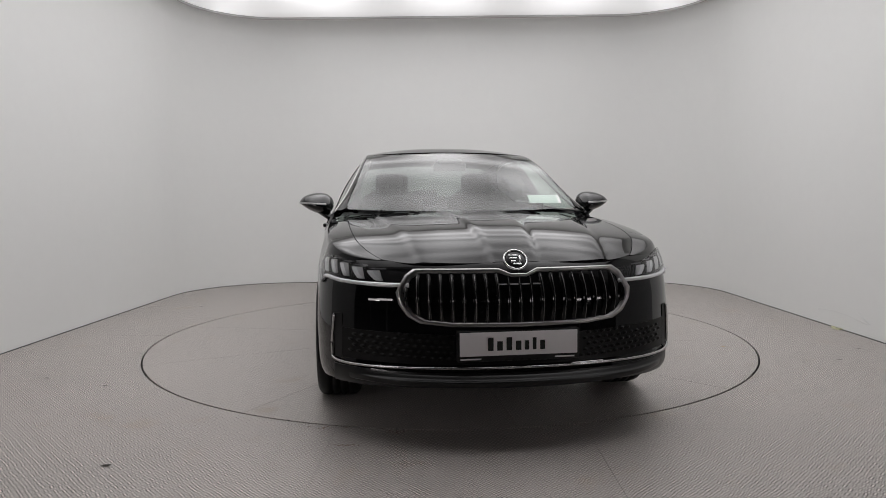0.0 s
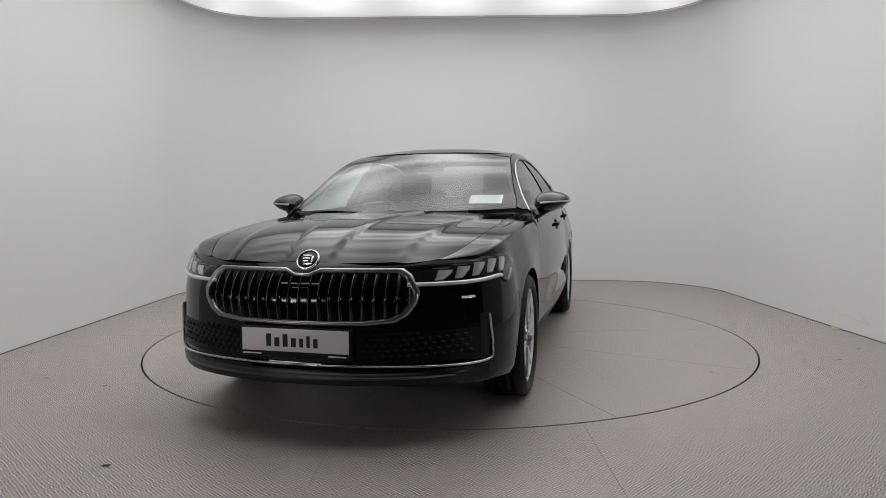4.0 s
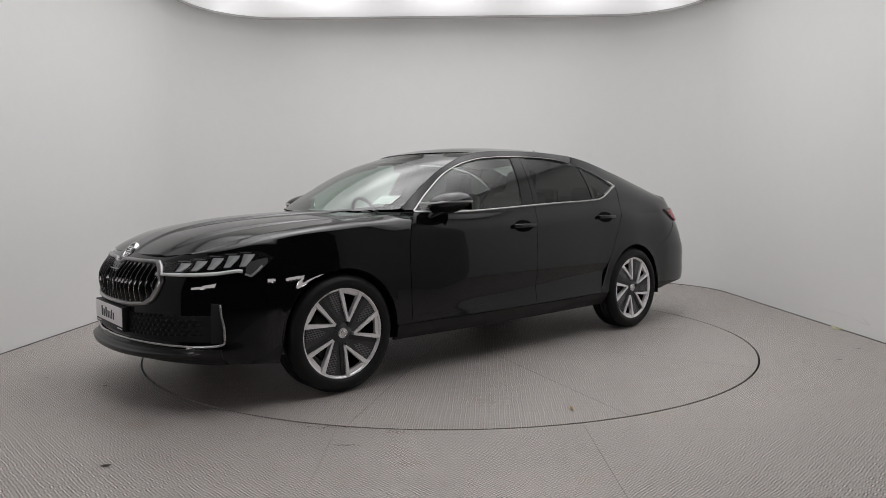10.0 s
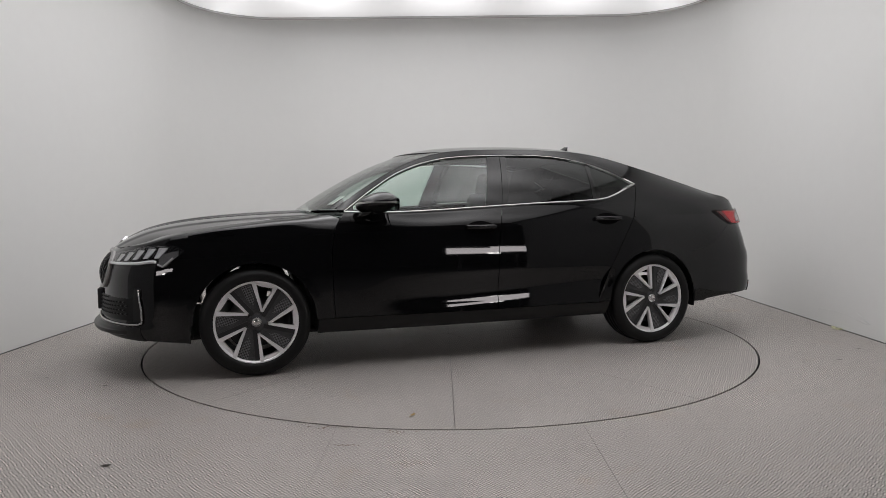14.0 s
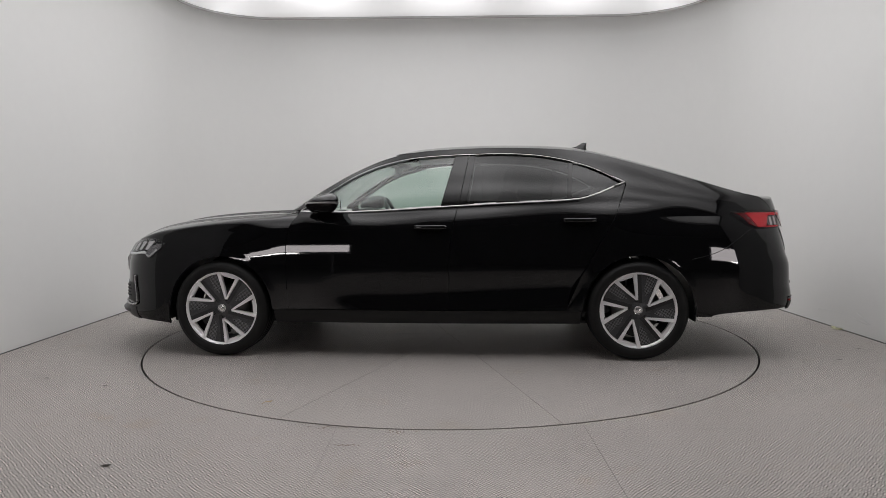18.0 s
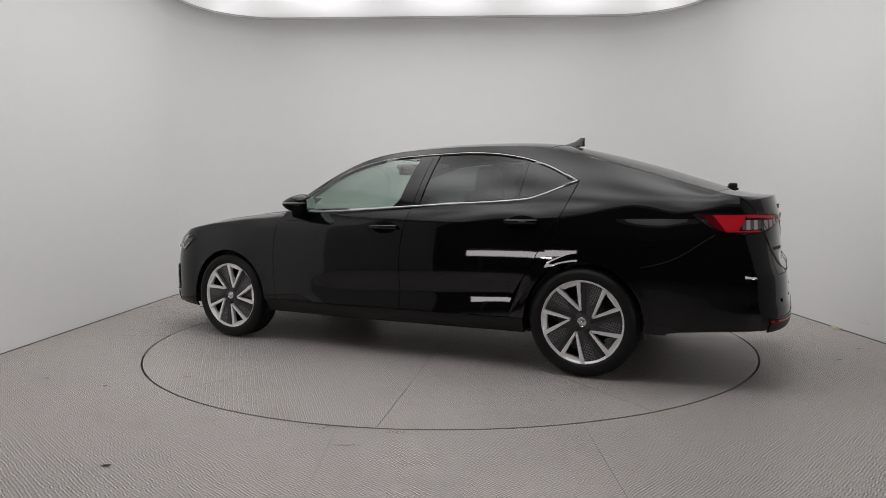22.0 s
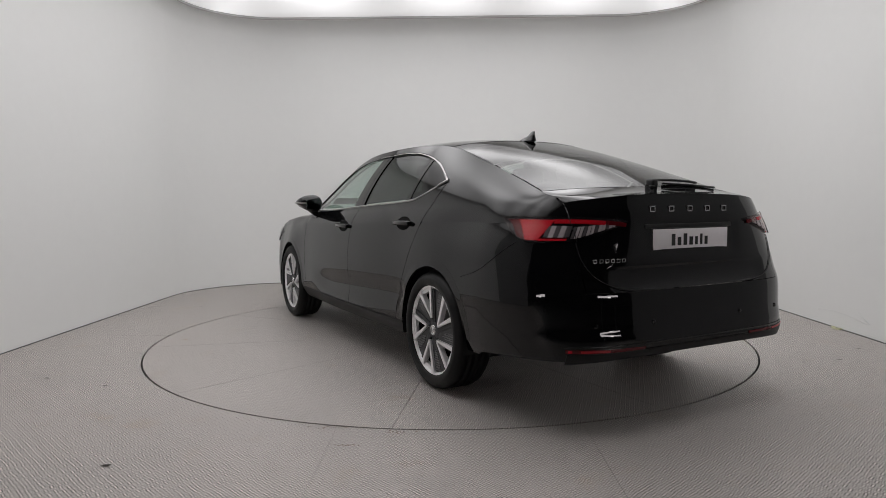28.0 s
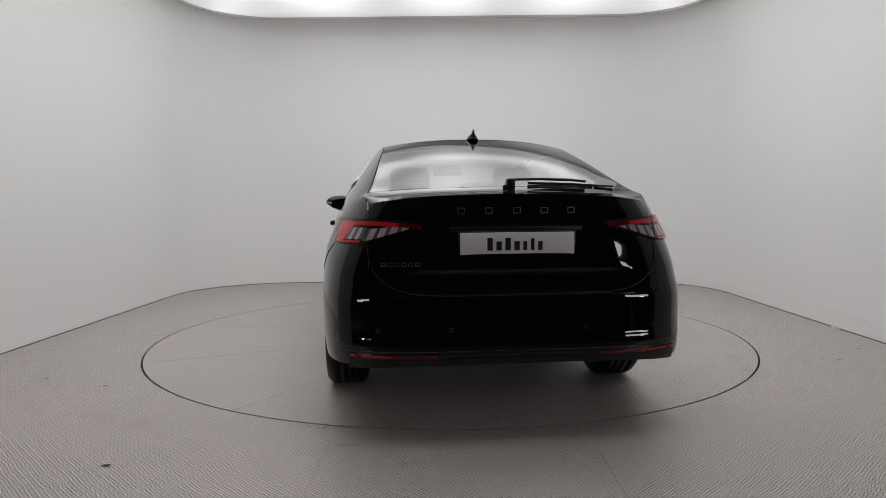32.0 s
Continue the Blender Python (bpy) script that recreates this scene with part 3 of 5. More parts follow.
def taper(q, z):
    """The tail draws in towards its corners, more so at lamp height; q runs from the wheels (0) to the end (1)."""
    return 1 - DRAW(z) * (q - 0.28 * (1 - math.exp(-q / 0.28)))


def tail_half(x, z):
    """Half the width of the tail at x, behind the rear wheels: a tapered box with rounded corners in plan."""
    q = min((RC - x) / (RC - REAR_X(z)), 0.999)
    return (W0(RC) + LOWER(z)) * taper(q, z) * (1 - q ** RN) ** (1 / RN)


def kick(x, z):
    """How far the side leans in at height z; turning into the tail's lean over the rear quarter."""
    if z <= 0.6:
        e = min(max((x - 0.25) / 0.5 if x > 0 else (-x - 0.95) / 0.2, 0.0), 1.0)
        e = e * e * (3 - 2 * e)
        h = z + 0.05 * min(x, 0.2) * math.sin(math.pi * min(max((z - 0.33) / 0.27, 0.0), 1.0))
        return KICK(h) * (1 - e) + (PLAIN(z) * e if e else 0.0)
    k = min(max((-1.0 - x) / 0.9, 0.0), 1.0)
    k = k * k * (3 - 2 * k)
    f = min(max((x - 0.95) / 0.4, 0.0), 1.0)
    f = 0.5 * f * f * (3 - 2 * f) * max(z - 0.67, 0.0) ** 2
    return KICK(z) * (1 - k) + (LOWER(z) * k if k else 0.0) - f


def side_y(x, z):
    """Half the car's width at x and height z, from sill to roof edge."""
    zc, zs, ze = CREASE(x), SH_Z(x), ED_Z(x)
    if x < RC and z <= zc:
        return tail_half(x, z)
    w = W0(x) if x >= RC else tail_half(x, zc) - LOWER(zc)
    if x > 1.2:
        a, b = min((x - 1.2) / 0.6, 1.0), min(max((z - 0.48) / 0.35, 0.0), 1.0)
        w -= 0.024 * a * a * (3 - 2 * a) * (b * b / 0.3 if b < 0.15 else b - 0.075)
    if z <= zc:
        return w + kick(x, z)
    w += kick(x, zc) if x >= RC else LOWER(zc)
    ys = min(SH_Y(x), w)
    if z <= zs:
        t = (z - zc) / (zs - zc)
        y = w + (ys - w) * (0.7 * t + 0.3 * t * t)
    else:
        t = min((z - zs) / max(ze - zs, 1e-3), 1.0)
        y = ys + (ED_Y(x) - ys) * (0.55 * t + 0.45 * t * t)
    if x < RC:
        e = min((RC - x) / 0.36, 1.0)
        h = min(max((z - ze + 0.07) / 0.07, 0.0), 1.0) * (1 - min(max((-2.14 - x) / 0.1, 0.0), 1.0))
        y = y + (tail_half(x, z) - y) * e * e * (3 - 2 * e) * (1 - h * h * (3 - 2 * h))
    return y


def nose(y_sign, phi, z):
    """A point of the front end: phi 0 at the side behind the lamp, 90 degrees at the middle."""
    c, s = max(math.cos(phi), 0.0), max(math.sin(phi), 0.0)
    w = side_y(FC, min(z, 0.83))
    return (FC + (FRONT_X(z) - FC) * s ** (2 / FN), y_sign * w * c ** (2 / FN), z)


def tail(y_sign, phi, z):
    c, s = max(math.cos(phi), 0.0), max(math.sin(phi), 0.0)
    r = (c ** RN + s ** RN) ** (-1 / RN)
    return (RC + (REAR_X(z) - RC) * r * s, y_sign * (W0(RC) + LOWER(z)) * taper(r * s, z) * r * c, z)


def nose_phi(y, z):
    w = side_y(FC, min(z, 0.83))
    return math.acos(min(abs(y) / w, 1.0) ** (FN / 2))


def tail_phi(y, z):
    k, d = abs(y) / (W0(RC) + LOWER(z)), DRAW(z)
    a, b = 0.0, math.pi / 2
    for _ in range(26):
        m = (a + b) / 2
        c, s = math.cos(m), math.sin(m)
        r = (c ** RN + s ** RN) ** (-1 / RN)
        a, b = (m, b) if (1 - d * (r * s - 0.28 * (1 - math.exp(-r * s / 0.28)))) * r * c > k else (a, m)
    return (a + b) / 2


def nose_at(y, z, lift=0.0):
    """The front end's point at y and z, lift metres proud of the skin."""
    sg = 1 if y >= 0 else -1
    p = nose_phi(y, z)
    a = Vector(nose(sg, p, z))
    e = 0.01
    b, c = Vector(nose_at0(y + e, z)) - Vector(nose_at0(y - e, z)), Vector(nose_at0(y, z + e)) - Vector(nose_at0(y, z - e))
    n = b.cross(c).normalized()
    if n.x < 0:
        n = -n
    return tuple(a + n * lift)


def nose_at0(y, z):
    return nose(1 if y >= 0 else -1, nose_phi(y, z), z)


def tail_at0(y, z):
    return tail(1 if y >= 0 else -1, tail_phi(y, z), z)


def tail_at(y, z, lift=0.0):
    a = Vector(tail_at0(y, z))
    e = 0.01
    b, c = Vector(tail_at0(y + e, z)) - Vector(tail_at0(y - e, z)), Vector(tail_at0(y, z + e)) - Vector(tail_at0(y, z - e))
    n = b.cross(c).normalized()
    if n.x > 0:
        n = -n
    return tuple(a + n * lift)


def lerp(a, b, s):
    return a + (b - a) * s


def edge_cos(n):
    """Steps that crowd at both ends."""
    return 0.5 - 0.5 * np.cos(np.linspace(0, math.pi, n + 1))


def span(fn_edge, fn_mid, power):
    """A surface across the car: v runs along its two edges, u from one edge over the middle to the other."""
    def fn(u, v):
        s = 2 * u - 1
        (xe, ye, ze), (xm, zm) = fn_edge(v), fn_mid(v)
        k = 1 - abs(s) ** (power(v) if callable(power) else power)
        return (lerp(xe, xm, k), ye * s, lerp(ze, zm, k))
    return fn


GAPW = 0.0022
DOOR_F = spl((0.30, 0.935), (0.42, 0.945), (0.72, 0.953), (0.89, 0.93), (0.985, 0.875), (1.03, 0.85))
DOOR_M = spl((0.30, -0.166), (0.45, -0.167), (0.71, -0.172), (0.92, -0.20), (1.03, -0.227), (1.40, -0.30))
DOOR_R = spl((0.30, -0.955), (0.42, -0.965), (0.513, -1.0), (0.589, -1.055), (0.779, -1.163), (0.949, -1.264), (1.119, -1.335), (1.19, -1.36))


def build_body(car):
    SILL = 0.335
    rows = np.concatenate([np.linspace(0, 0.6, 22), np.linspace(0.6, 1, 12)[1:]])
    for s in (1, -1):
        def panel(x0, x1, zlo, zhi, s=s):
            """Side panel between the cut lines x0(z), x1(z) and the heights zlo(x), zhi(x)."""
            def fn(u, v):
                z = lerp(0.335, 1.0, v)
                for _ in range(3):
                    x = lerp(x0(z), x1(z), u)
                    lo, hi = zlo(x), zhi(x)
                    zc = min(max(CREASE(x), lo), hi)
                    z = lerp(lo, zc, v / 0.6) if v <= 0.6 else lerp(zc, hi, (v - 0.6) / 0.4)
                return (x, s * side_y(x, z), z)
            return fn
        top = lambda x: CHR_LO(x) - 0.004
        low = lambda x: SILL + GAPW
        door = part("front_door", sheet(panel(lambda z: DOOR_F(z) - GAPW, lambda z: DOOR_M(z) + GAPW, low, top), 26, rows), PAINT, car)
        add_handle(door, -0.045, 0.893, s)
        door = part("rear_door", sheet(panel(lambda z: DOOR_M(z) - GAPW, lambda z: DOOR_R(z) + GAPW, low, top), 26, rows), PAINT, car)
        add_handle(door, -1.035, 0.935, s)

        # front wing over its wheel
        def wing(u, v):
            x = lerp(0.955, FC, u)
            d = ARCH ** 2 - (x - AXLE) ** 2
            lo = HUB + math.sqrt(d) if d > 0 else SILL
            hi = ED_Z(x) - 0.0001
            zc = max(CREASE(x), lo)
            z = lerp(lo, zc, v / 0.6) if v <= 0.6 else lerp(zc, hi, (v - 0.6) / 0.4)
            xx = x if x > 0.99 else x + (DOOR_F(z) + GAPW - 0.955) * (0.99 - x) / 0.035
            return (xx, s * side_y(x, z), z)
        us = (np.concatenate([np.linspace(0.955, AXLE - ARCH, 5)[:-1], AXLE - ARCH + (2 * ARCH) * edge_cos(36)]) - 0.955) / (FC - 0.955)
        us = np.append(us[us < 0.999], 1.0)

        def tip(u, v):
            x = lerp(FC, 2.145, u)
            w = side_y(FC, 0.80) * (1 - ((x - FC) / (FRONT_X(0.80) - FC)) ** FN) ** (1 / FN)
            k = (side_y(FC, lerp(0.80, ED_Z(FC) - 0.0001, v)) - ED_Y(FC)) / (side_y(FC, 0.80) - ED_Y(FC))
            return (x, s * lerp(ED_Y(x), w, k), lerp(0.80, ED_Z(x) - 0.0001, v))
        part("front_wing", join(sheet(wing, us, rows), sheet(tip, 16, 10, fold=0.01)), PAINT, car)

        # rear quarter with the rear arch
        def low_q(u, v):
            x = lerp(-0.96, -2.26, u)
            d = ARCH ** 2 - (x + AXLE) ** 2
            lo = HUB + math.sqrt(d) if d > 0 else (SILL if x > -AXLE else 0.64)
            if x < -1.70:
                lo = max(lo, 0.64)
            hi = CREASE(x)
            if x > -1.262:
                zs = np.linspace(0.33, 0.96, 64)
                hi = float(np.interp(-x, [-DOOR_R(z) for z in zs], zs)) - 0.004
                lo = min(lo, hi - 0.002)
            z = lerp(lo, max(hi, lo + 0.001), v)
            return (x, s * side_y(x, z), z)
        uq = (0.96 - np.concatenate([[0.96], AXLE - ARCH + 2 * ARCH * edge_cos(40), np.linspace(1.82, 2.26, 12)]) * 1.0) / (0.96 - 2.26)

        def up_q(u, v):
            z = 1.0
            for _ in range(4):
                xf = float(np.interp(z, [0.93, 0.949, 1.119, 1.165, 1.19, 1.36], [-1.258, -1.268, -1.339, -1.356, -1.362, -1.40]))
                x = lerp(xf, -2.26, u)
                z = lerp(CREASE(x), ED_Z(x) - 0.002, v)
            return (x, s * side_y(x, z), z)
        part("rear_quarter_panel", join(sheet(low_q, uq, 24, fold=0.01), sheet(up_q, 26, 22, fold=0.01)), PAINT, car)

        # roof rail from screen pillar to rear pillar
        def rail(u, v):
            z = 1.25
            for _ in range(4):
                x = lerp(0.90, float(np.interp(z, [1.19, 1.36], [-1.362, -1.40])), u)
                lo = CHR_UP(x) + 0.006 if x > -1.34 else 1.19
                hi = ED_Z(x) - 0.001
                z = lerp(min(lo, hi - 0.004), hi, v)
            return (x, s * side_y(x, z), z)
        part("roof_rail", sheet(rail, 60, 6, fold=0.012), PAINT, car)

        # sill below the doors
        part("sill", sheet(lambda u, v: (lerp(1.045, -1.045, u), s * (side_y(lerp(1.045, -1.045, u), lerp(0.235, SILL - 0.004, v)) - 0.4 * (SILL - 0.004) * (1 - v) * 0.3), lerp(0.235, SILL - 0.004, v)), 20, 10), PLASTIC, car)

        # windows and their surround
        def pane(x0, x1, inset, zlo=0.012, zhi=0.012):
            def fn(u, v):
                z = 1.2
                for _ in range(3):
                    x = lerp(x0(z), x1(z), u)
                    lo, hi = CHR_LO(x) + zlo, CHR_UP(x) - zhi
                    z = lerp(lo, max(hi, lo + 0.002), v)
                return (x, s * (side_y(x, z) - inset), z)
            return fn
        B1 = lambda z: float(np.interp(z, [1.0, 1.4], [-0.10, -0.205]))
        B2 = lambda z: float(np.interp(z, [1.0, 1.4], [-0.27, -0.345]))
        C1 = lambda z: float(np.interp(z, [1.05, 1.38], [-0.955, -0.985]))
        C2 = lambda z: C1(z) - 0.03
        for nm, a, b, m, tint in (("front_side_window", lambda z: 0.80, B1, GLASS, ""), ("rear_side_window", B2, C1, PRIVACY, "dark privacy glass"), ("quarter_window", C2, lambda z: -1.315, PRIVACY, "dark privacy glass")):
            ob = part(nm, sheet(pane(a, b, 0.012), 24, 12, fold=0), m, car, tint)
            ob.visible_shadow = False
        part("door_pillar", sheet(pane(B1, lambda z: DOOR_M(z) + 0.002, 0.005, 0.004, 0.004), 4, 14, fold=0.02), GLOSS, car)
        part("door_pillar", sheet(pane(lambda z: DOOR_M(z) - 0.002, B2, 0.005, 0.004, 0.004), 4, 14, fold=0.02), GLOSS, car)
        part("window_divider", sheet(pane(C1, C2, 0.008, 0.004, 0.004), 3, 12, fold=0.015), GLOSS, car)
        part("mirror_sail", sheet(pane(lambda z: 0.86, lambda z: 0.80, 0.006, 0.0, 0.0), 4, 4, fold=0.01), GLOSS, car)
        xs = np.linspace(0.862, -1.338, 70)
        lo_line = [(x, s * (side_y(x, CHR_LO(x)) + 0.001), CHR_LO(x) + 0.002) for x in xs]
        up_line = [(x, s * (side_y(x, CHR_UP(x)) + 0.001), CHR_UP(x)) for x in xs]
        def ribbon(f, w):
            def fn(u, v):
                x = lerp(0.862, -1.338, u)
                z = f(x) + w * (v - 0.5)
                return (x, s * (side_y(x, z) + 0.004 - 0.006 * (2 * v - 1) ** 4), z)
            return sheet(fn, 70, 5, fold=0.004)
        part("window_trim", join(ribbon(lambda x: CHR_LO(x) + 0.002, 0.0115), ribbon(CHR_UP, 0.007), tube([lo_line[-3], ((lo_line[-1][0] + up_line[-1][0]) / 2 - 0.012, lo_line[-1][1], (lo_line[-1][2] + up_line[-1][2]) / 2), up_line[-3]], 0.009, 6)), TRIMMETAL, car, "satin chrome window surround")

    # bonnet
    mid_x = lambda v: lerp(1.03, 2.275, v)
    mid_z = spl((1.03, 1.0), (1.2, 0.995), (1.445, 0.983), (1.67, 0.966), (1.9, 0.937), (2.08, 0.895), (2.17, 0.858), (2.23, 0.825), (2.275, 0.79))

    def bonnet(u, v):
        s = 2 * u - 1
        xe = lerp(0.965, 2.14, v)
        k = 1 - abs(s) ** lerp(2.6, 4.0, v)
        x, y, z = lerp(xe, mid_x(v), k), (ED_Y(xe) - 0.003) * s, lerp(ED_Z(xe), mid_z(mid_x(v)), 1 - abs(s) ** lerp(1.9, 2.3, v))
        rise = lambda c, w: 1 / (1 + math.exp((abs(y) - c) / w))
        z += 0.012 * rise(lerp(0.20, 0.105, v), 0.006) * (1 - 0.5 * v ** 6) + 0.009 * rise(lerp(0.60, 0.43, v), 0.009) - 0.009 * (1 - abs(s) ** 8)
        return (x, y, z)
    part("bonnet", sheet(bonnet, 110, 60, fold=0.02), PAINT, car)

    # screens and roof
    edge = lambda a, b: (lambda v: (lerp(a, b, v), ED_Y(lerp(a, b, v)) - 0.004, ED_Z(lerp(a, b, v))))

    def middle(a, b, f):
        return lambda v: (lerp(a, b, v), f(lerp(a, b, v)))
    ws = spl((1.085, 1.003), (1.06, 1.02), (0.80, 1.182), (0.55, 1.315), (0.30, 1.418))
    rf = spl((0.30, 1.422), (0.1, 1.463), (-0.15, 1.483), (-0.45, 1.491), (-0.75, 1.487), (-1.0, 1.472), (-1.13, 1.456))
    hg = spl((-1.13, 1.454), (-1.5, 1.358), (-1.73, 1.290), (-2.0, 1.199), (-2.2, 1.131))
    ob = part("windscreen", sheet(span(edge(0.912, 0.105), middle(1.085, 0.305, ws), 2.2), 30, 20, fold=0), SCREEN, car)
    ob.visible_shadow = False
    part("roof", sheet(span(edge(0.10, -1.10), middle(0.30, -1.13, rf), 2.4), 30, 30, fold=0.02), PAINT, car)
    ob = part("rear_window", sheet(span(edge(-1.105, -2.14), middle(-1.135, -2.195, hg), 2.4), 30, 24, fold=0), REARGLASS, car, "dark heated rear window")
    ob.visible_shadow = False
    part("scuttle", sheet(span(lambda v: (lerp(0.96, 0.90, v), 0.74, lerp(0.95, 0.995, v)), lambda v: (lerp(1.03, 1.06, v), lerp(0.95, 0.985, v)), 2.4), 20, 3, fold=0.01), PLASTIC, car)

    # tailgate: deck with its lip, and the upright face
    LIP = spl((0.0, 1.094), (0.2, 1.092), (0.377, 1.086), (0.5, 1.076), (0.60, 1.064), (0.672, 1.052))

    x_end = tail_at0(0.655, 1.052)[0]

    def deck_edge(v):
        x = lerp(-2.145, x_end, v)
        z = ED_Z(x) - 0.002 if x > -2.255 else lerp(ED_Z(-2.255) - 0.003, 1.052, (-2.255 - x) / (-2.255 - x_end))
        return Vector((x, side_y(x, z), z))

    def deck(u, v):
        q = 2 * u - 1
        a = Vector((lerp(-2.145, -2.2, 1 - abs(q) ** 2.4), ED_Y(-2.145) * q, lerp(ED_Z(-2.145) - 0.001, 1.130, 1 - abs(q) ** 2.4)))
        b = Vector(tail_at0(0.655 * q, LIP(0.655 * abs(q))))
        p = a.lerp(b, v)
        c = Vector((-2.145, ED_Y(-2.145), ED_Z(-2.145) - 0.001)).lerp(Vector(tail_at0(0.655, LIP(0.655))), v)
        d = (deck_edge(v) - c) * abs(q) ** 8
        p += Vector((d.x, math.copysign(d.y, q), d.z))
        p.z += -0.008 * math.sin(v * math.pi) * (1 - q ** 8)
        return tuple(p)
    part("tailgate_deck", sheet(deck, 0.5 + 0.5 * np.sin(np.linspace(-math.pi / 2, math.pi / 2, 57)), 16, fold=0.004), PAINT, car)
    GATE = spl((0.648, 0.002), (0.656, 0.006), (0.67, 0.011), (0.70, 0.013), (0.73, 0.012), (0.748, 0.008), (0.762, 0.002), (0.79, 0.0), (0.80, 0.001), (0.815, 0.004), (0.885, 0.005), (0.94, 0.005), (0.955, 0.003), (0.968, 0.0), (1.1, 0.0))

    recess = spl((0.0, 1.0), (0.285, 1.0), (0.325, 0.5), (0.365, 0.0), (0.7, 0.0))

    def gate(u, v):
        y = lerp(-0.655, 0.655, u)
        z = lerp(0.648, LIP(abs(y)), v)
        p = tail_at0(y, min(z, 1.094))
        dip = GATE(z) * (max(1 - abs(y / 0.54) ** 8, 0.0) if z < 0.785 else recess(abs(y)))
        return (p[0] + dip, y, z)
    part("tailgate", sheet(gate, 90, 90, fold=0.012), PAINT, car)
    for s in (1, -1):
        def corner(u, v):
            z = lerp(0.645, lerp(ED_Z(-2.255) - 0.004, 1.05, u), v)
            return tail(s, lerp(tail_phi_x(-2.255, z), tail_phi(0.658, z), u), z)
        part("tail_corner", sheet(corner, 12, 34, fold=0.0), PAINT, car)
    # bumpers
    part("front_bumper", sheet(lambda u, v: nose(1 if u >= 0.5 else -1, lerp(0, math.pi / 2, 1 - abs(2 * u - 1)), lerp(0.222 + 0.053 * (1 - abs(2 * u - 1)) ** 0.5, 0.80, v)), np.concatenate([0.5 * edge_cos(40), 0.5 + 0.5 * edge_cos(40)[1:]]), 50), PAINT, car)
    part("rear_bumper", sheet(lambda u, v: tail(1 if u >= 0.5 else -1, lerp(0, math.pi / 2, 1 - abs(2 * u - 1)), lerp(0.295 + 0.07 * (1 - abs(2 * u - 1)) ** 0.5, 0.645, v)), np.concatenate([0.5 * edge_cos(48), 0.5 + 0.5 * edge_cos(48)[1:]]), 48, fold=0.0), PAINT, car)
    for s in (1, -1):   # sides of the rear bumper up to the wheel arch
        part("bumper_side", sheet(lambda u, v: (lerp(-AXLE - math.sqrt(max(ARCH ** 2 - max(lerp(0.292, 0.642, v) - HUB, 0) ** 2, 0)), -1.902, u), s * (W0(lerp(-AXLE - math.sqrt(max(ARCH ** 2 - max(lerp(0.292, 0.642, v) - HUB, 0) ** 2, 0)), -1.902, u)) + LOWER(lerp(0.292, 0.642, v))), lerp(0.292, 0.642, v)), 10, 20, fold=0.01), PAINT, car)
    # rolled lips round the wheel arches
    for x0 in (AXLE, -AXLE):
        for s in (1, -1):
            def lip(u, v):
                a, r = lerp(radians(2), radians(178), u), ARCH - 0.002 + 0.05 * v
                x, z = x0 + r * math.cos(a), HUB + r * math.sin(a)
                y = W0(x) + LOWER(z) if x < -AXLE and z < 0.642 else side_y(x, z)
                return (x, s * (y + 0.0005 + 0.002 * (1 - v ** 2) ** 2), z)
            part("arch_lip", sheet(lip, 44, 8, fold=0.012), PAINT, car)
    # underside and wheel housings
    part("underbody", box(-1.72, 1.85, -0.70, 0.70, 0.215, 0.245, 0.01), PLASTIC, car, smooth=False)
    for x in (AXLE, -AXLE):
        for s in (1, -1):
            def liner(u, v):
                a = lerp(-0.2, math.pi + 0.2, u)
                return (x + (ARCH + 0.006) * math.cos(a), s * lerp(0.5, 0.895, v), HUB + (ARCH + 0.006) * math.sin(a))
            part("wheel_housing", sheet(liner, 24, 2, fold=0, centre=(x, 0, HUB)), PLASTIC, car)


def tail_phi_x(x, z=0.95):
    q = (RC - x) / (RC - REAR_X(z))
    return math.atan2(q, (1 - q ** RN) ** (1 / RN))


def add_handle(door, x, z, s):
    grip, bowl = handle(x, z, s)
    part("handle_bowl", bowl, BOWLSHADE, door, "flush black patch painting the handle recess's shade")
    part("door_handle", grip, PAINT, door)


def handle(x, z, s):
    """A bar handle over a flush black patch that paints its recess's shade."""
    y = side_y(x, z)
    bar = box(x - 0.108, x + 0.108, -0.013, 0.013, z - 0.015, z + 0.015, 0.012, 3)
    bar = [(p[0], s * (y + 0.026 + p[1] - 0.012 * ((p[0] - x) / 0.11) ** 2), p[2]) for p in bar[0]], bar[1]
    ends = join(*[box(x + k * 0.095 - 0.014, x + k * 0.095 + 0.014, y - 0.01, y + 0.028, z - 0.013, z + 0.013, 0.006) for k in (1, -1)])
    ends = [(p[0], s * p[1], p[2]) for p in ends[0]], ends[1]
    bowl = []
    for i in range(5):
        r = i / 4
        bowl.append([(x + 0.095 * r * math.cos(a), z - 0.002 + 0.041 * r * math.sin(a)) for a in np.linspace(0, 2 * math.pi, 25)[:-1]])
    v = [(px, s * (side_y(px, pz) + 0.0015), pz) for ring in bowl for px, pz in ring]
    f = [(i * 24 + j, i * 24 + (j + 1) % 24, i * 24 + 24 + (j + 1) % 24, i * 24 + 24 + j) for i in range(4) for j in range(24)]
    return join(bar, ends), (v, f)


